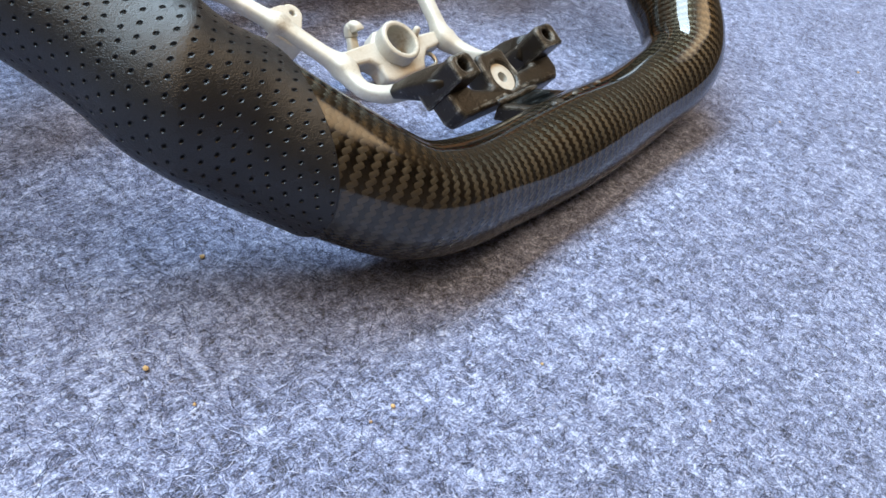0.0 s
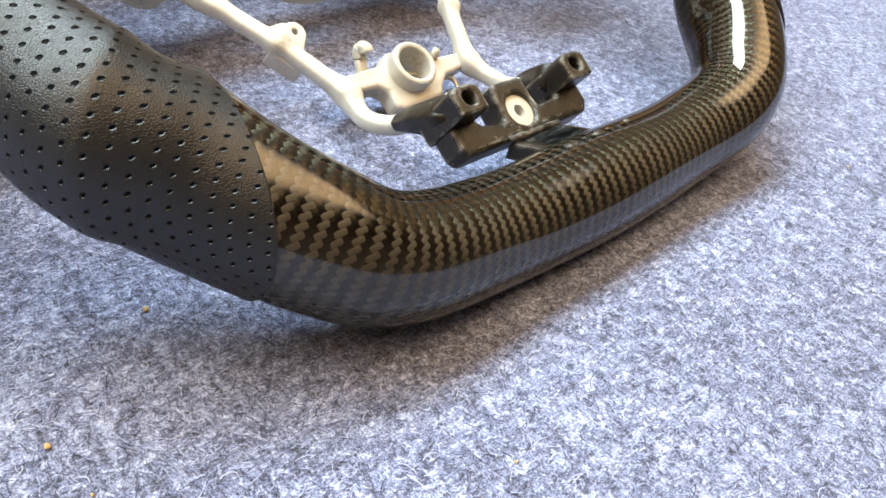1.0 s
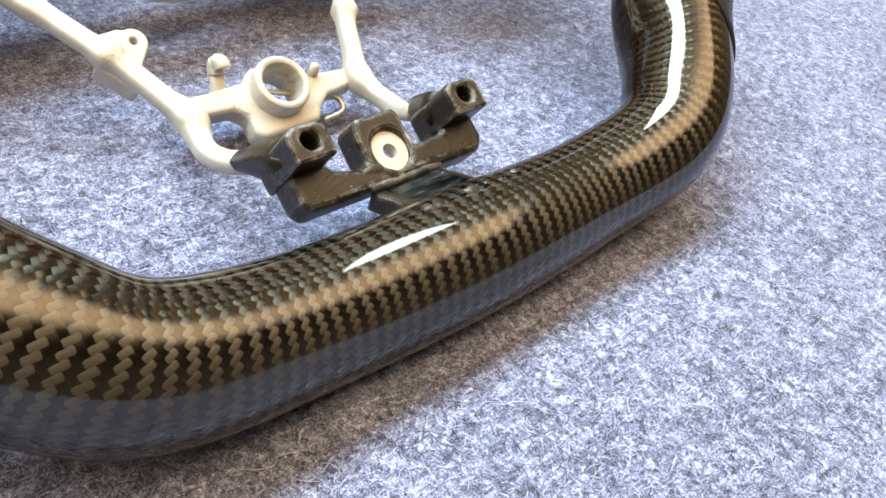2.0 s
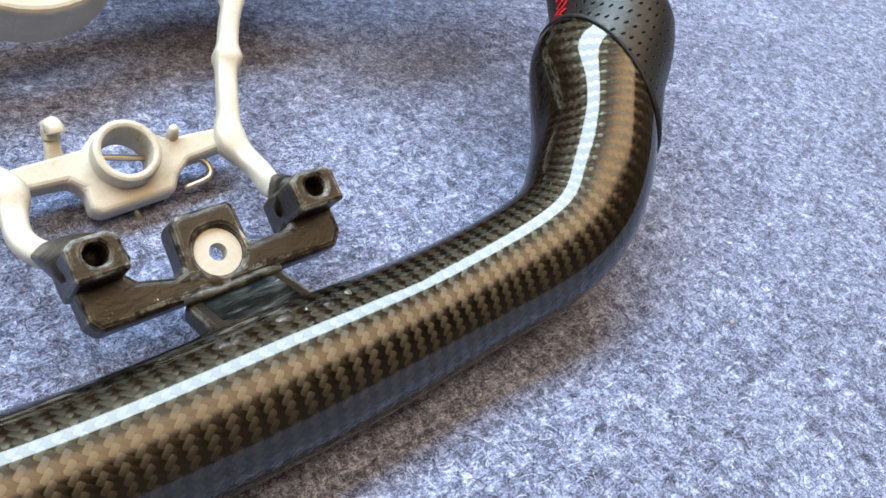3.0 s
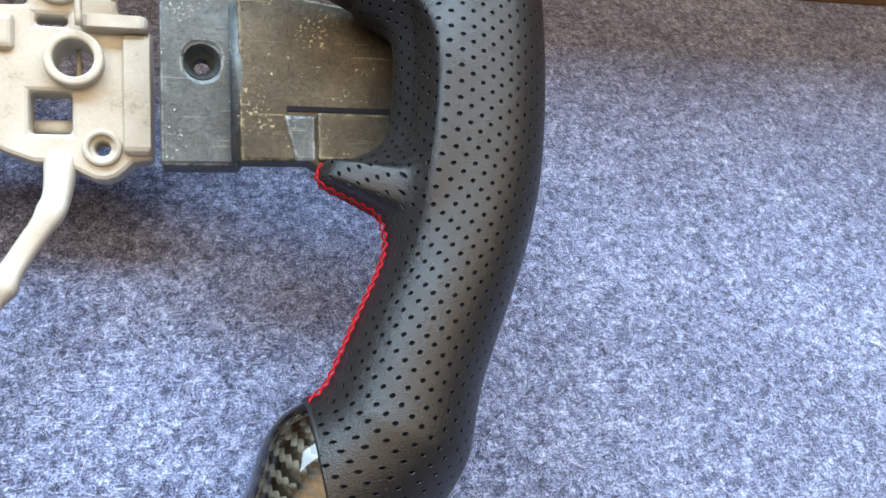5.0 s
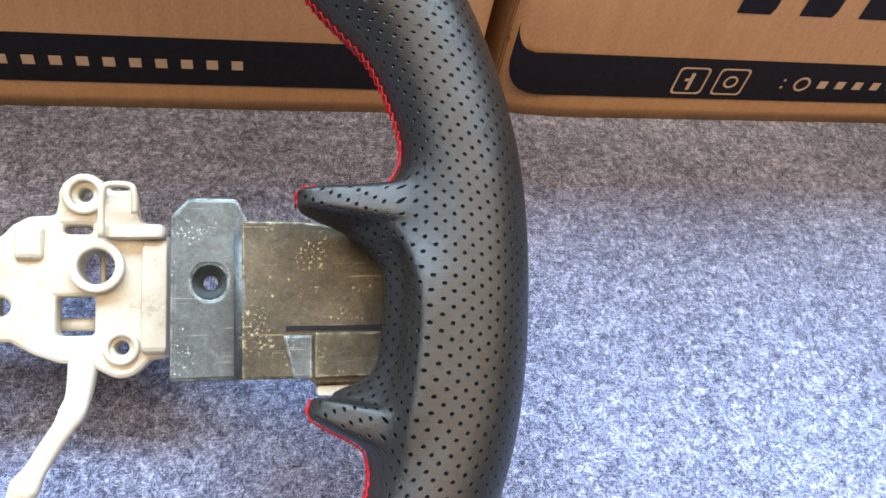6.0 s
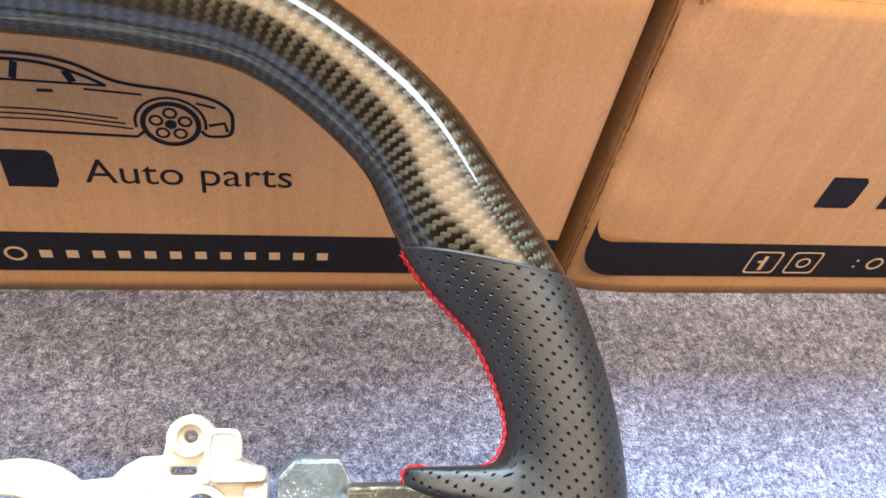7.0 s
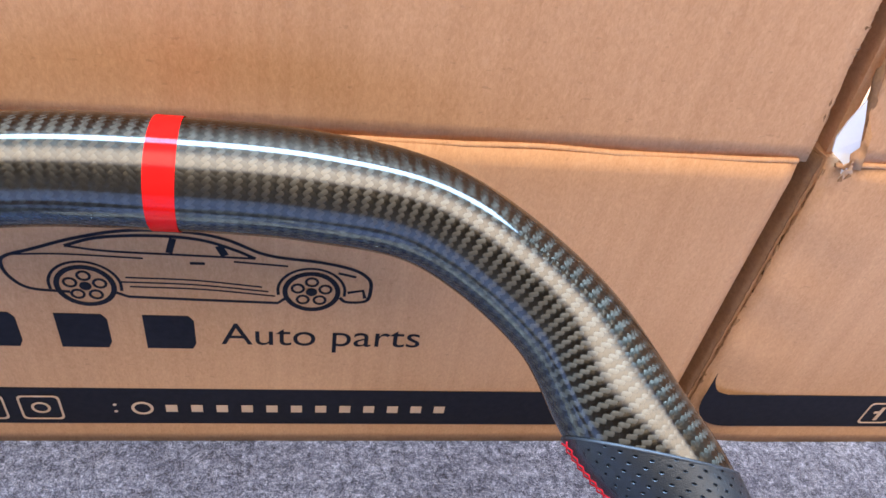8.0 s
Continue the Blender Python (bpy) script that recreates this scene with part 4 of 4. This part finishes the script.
    for i in range(2):
        on_face("printed_bar", ring_loop(3.10 * k, zc + (0.05 if i else -0.05) * k, 0.016 * k, 8), PALE, box, 0.0008)
    # three heavy marks, then the words beside them
    for cx in (2.32, 3.00, 3.66):
        on_face("printed_block", [(cx * k - 0.19 * k, 1.41 * k), (cx * k + 0.17 * k, 1.41 * k), (cx * k + 0.20 * k, 1.48 * k), (cx * k + 0.20 * k, 1.76 * k), (cx * k + 0.16 * k, 1.82 * k), (cx * k - 0.19 * k, 1.82 * k)], INK, box, 0.0006)
    writing("Auto parts", 4.06 * k, 5.70 * k, 1.475 * k, 0.265 * k, box)

    # line drawing of a saloon
    def draw(pts, w=0.030, curve=True):
        pts = [(x * k, z * k) for x, z in pts]
        ink_line("printed_line", smooth2(pts) if curve else pts, w * k, box)

    draw([(2.98, 2.07), (2.70, 2.10), (2.58, 2.22), (2.55, 2.36), (2.60, 2.44), (2.80, 2.52), (3.10, 2.64), (3.45, 2.73), (3.85, 2.74), (4.15, 2.68), (4.45, 2.53), (4.85, 2.47), (5.10, 2.40), (5.22, 2.30), (5.24, 2.18), (5.21, 2.05), (5.06, 2.03), (5.00, 2.08)])
    draw([(3.28, 2.09), (3.40, 2.03), (3.9, 2.015), (4.52, 2.00), (4.58, 2.06)], curve=False)
    draw([(3.02, 2.56), (3.25, 2.65), (3.6, 2.69), (3.95, 2.67), (4.2, 2.58), (4.36, 2.49)])
    draw([(3.02, 2.56), (3.3, 2.52), (3.8, 2.505), (4.36, 2.49)], 0.022)
    draw([(2.62, 2.455), (3.0, 2.475), (3.55, 2.455)], 0.018)
    draw([(4.20, 2.45), (4.60, 2.42)], 0.02)
    draw([(3.88, 2.42), (3.99, 2.42)], 0.03)
    for dz, x0, x1 in ((0.0, 3.40, 4.40), (-0.05, 3.36, 4.45), (-0.10, 3.42, 4.50)):
        draw([(x0, 2.245 + dz), ((x0 + x1) / 2, 2.235 + dz), (x1, 2.18 + dz)], 0.018)
    draw([(3.78, 2.67), (3.74, 2.52)], 0.05, False)
    draw([(4.10, 2.61), (4.14, 2.51)], 0.06, False)
    draw([(4.98, 2.36), (5.12, 2.32)], 0.025, False)
    draw([(5.06, 2.14), (5.18, 2.17), (5.20, 2.08)], 0.03, False)
    for cx in (3.10, 4.78):
        on_face("printed_wheel", ring_loop(cx * k, 2.14 * k, 0.225 * k, 32), INK, box, 0.0006, [ring_loop(cx * k, 2.14 * k, 0.185 * k, 32)])
        on_face("printed_wheel", ring_loop(cx * k, 2.14 * k, 0.045 * k, 12), INK, box, 0.0006)
        for a in range(5):
            c = 2 * math.pi * a / 5 + 0.3
            mx, mz = cx * k + 0.112 * k * math.cos(c), 2.14 * k + 0.112 * k * math.sin(c)
            on_face("printed_spoke", ring_loop(mx, mz, 0.056 * k, 12), INK, box, 0.0006, [ring_loop(mx, mz, 0.036 * k, 10)])
        draw([(cx + 0.26 * math.cos(math.radians(a)), 2.14 + 0.26 * math.sin(math.radians(a))) for a in range(-10, 191, 20)], 0.024)
    return box


yaw = math.atan(0.02)
first = carton("brown corrugated carton with dark printed car, standing on the felt", False)
first.matrix_world = Matrix.Translation(((1.56 - 5.5) * 0.05, 7.945 * 0.05, 0.0005)) @ Matrix.Rotation(yaw, 4, "Z")
second = carton("brown corrugated carton with a torn corner, standing on the felt", True)
second.matrix_world = Matrix.Translation(((10.08 - 5.5) * 0.05, 8.105 * 0.05, 0.0005)) @ Matrix.Rotation(yaw, 4, "Z")
scrap = slab("torn_corner", [(-0.0018, 0.2095), (0.0012, 0.202), (0.0045, 0.193), (0.0072, 0.186), (0.0062, 0.1782), (0.0045, 0.1772), (0.003, 0.182), (-0.0036, 0.187), (-0.0048, 0.193), (-0.0040, 0.2000)], 0, 0.0006, PAPER, place=lambda x, y, h: (x, 0.0022 - h + 18 * (x - 0.002) ** 2, y))
child("torn_corner", scrap, second, "torn white paper at the damaged corner")
# frayed board where the corners have been knocked
frng = random.Random(8)
for cx, cz, way, count in ((0.004, 0.180, -1, 9), (0.002, 0.003, 1, 8)):
    for q in range(count):
        x, z = cx + frng.uniform(-0.003, 0.004), cz + frng.uniform(-0.003, 0.003)
        a, r = frng.uniform(0, 6.28), frng.uniform(0.0012, 0.0028)
        tri = [(x + r * math.cos(a + b) * (0.5 if b else 1.3), z + r * math.sin(a + b) * (0.5 if b else 1.3)) for b in (0, 2.1, 4.2)]
        lift = frng.uniform(0.0006, 0.0022)
        chip = slab("frayed_board", tri, 0, 0.0005, CARD_EDGE if q % 2 else PALE, place=lambda x, y, h: (x, 0.0006 - lift - h, y))
        child("frayed_board", chip, second)

# ---- felt nap and crumbs ----
rng = np.random.default_rng(3)
M = 110000
x = rng.uniform(-0.24, 0.46, M)
y = rng.uniform(-0.03, 0.398, M)
ang = rng.uniform(0, 2 * np.pi, M)
ln = rng.uniform(0.0014, 0.005, M)
bend = rng.uniform(-1.0, 1.0, M)
hgt = rng.uniform(0.0001, 0.0011, M)
wd = rng.uniform(0.00004, 0.00009, M)
V = np.zeros((M, 8, 3))
for c in range(4):
    f = c / 3
    a2 = ang + bend * f
    cx, cy = x + ln * f * np.cos(a2), y + ln * f * np.sin(a2)
    z = 0.00015 + hgt * np.sin(np.pi * (0.25 + 0.65 * f))
    V[:, 2 * c] = np.stack([cx - wd * np.sin(a2), cy + wd * np.cos(a2), z], 1)
    V[:, 2 * c + 1] = np.stack([cx + wd * np.sin(a2), cy - wd * np.cos(a2), z], 1)
base = (np.arange(M) * 8)[:, None]
F4 = np.concatenate([base + np.array([[0, 1, 3, 2]]), base + np.array([[2, 3, 5, 4]]), base + np.array([[4, 5, 7, 6]])])
nap = bpy.data.meshes.new("felt_nap")
nap.from_pydata(V.reshape(-1, 3).tolist(), [], F4.tolist())
nap.materials.append(FIBRE)
tagged(new("felt_nap", nap), "loose pale and dark fibres of the felt mat", "felt fibres", kind="stuff")

for i, (cx, cy, s) in enumerate(((2.82, 1.32, 1.0), (4.01, 0.13, 0.7), (2.67, 1.33, 0.7), (2.84, 2.77, 1.3), (2.11, 2.26, 1.2), (2.14, 1.94, 0.8), (3.66, 0.98, 0.7), (10.58, 1.08, 1.2), (10.61, 7.16, 0.9), (8.24, 1.21, 0.9))):
    bm = bmesh.new()
    bmesh.ops.create_icosphere(bm, subdivisions=2, radius=0.0006 * s)
    for v in bm.verts:
        v.co *= 1 + 0.35 * noise.noise(v.co * 2500 + Vector((i * 7.1, 0, 0)))
        v.co.z *= 0.7
    me = bpy.data.meshes.new("crumb")
    bm.to_mesh(me)
    bm.free()
    me.materials.append(CRUMB)
    ob = new("crumb", me)
    ob.location = ((cx - 5.5) * 0.05, cy * 0.05, 0.0006 * s)
    tagged(ob, "tiny straw-coloured crumb lying on the felt", "crumb", "crumbs on the felt")
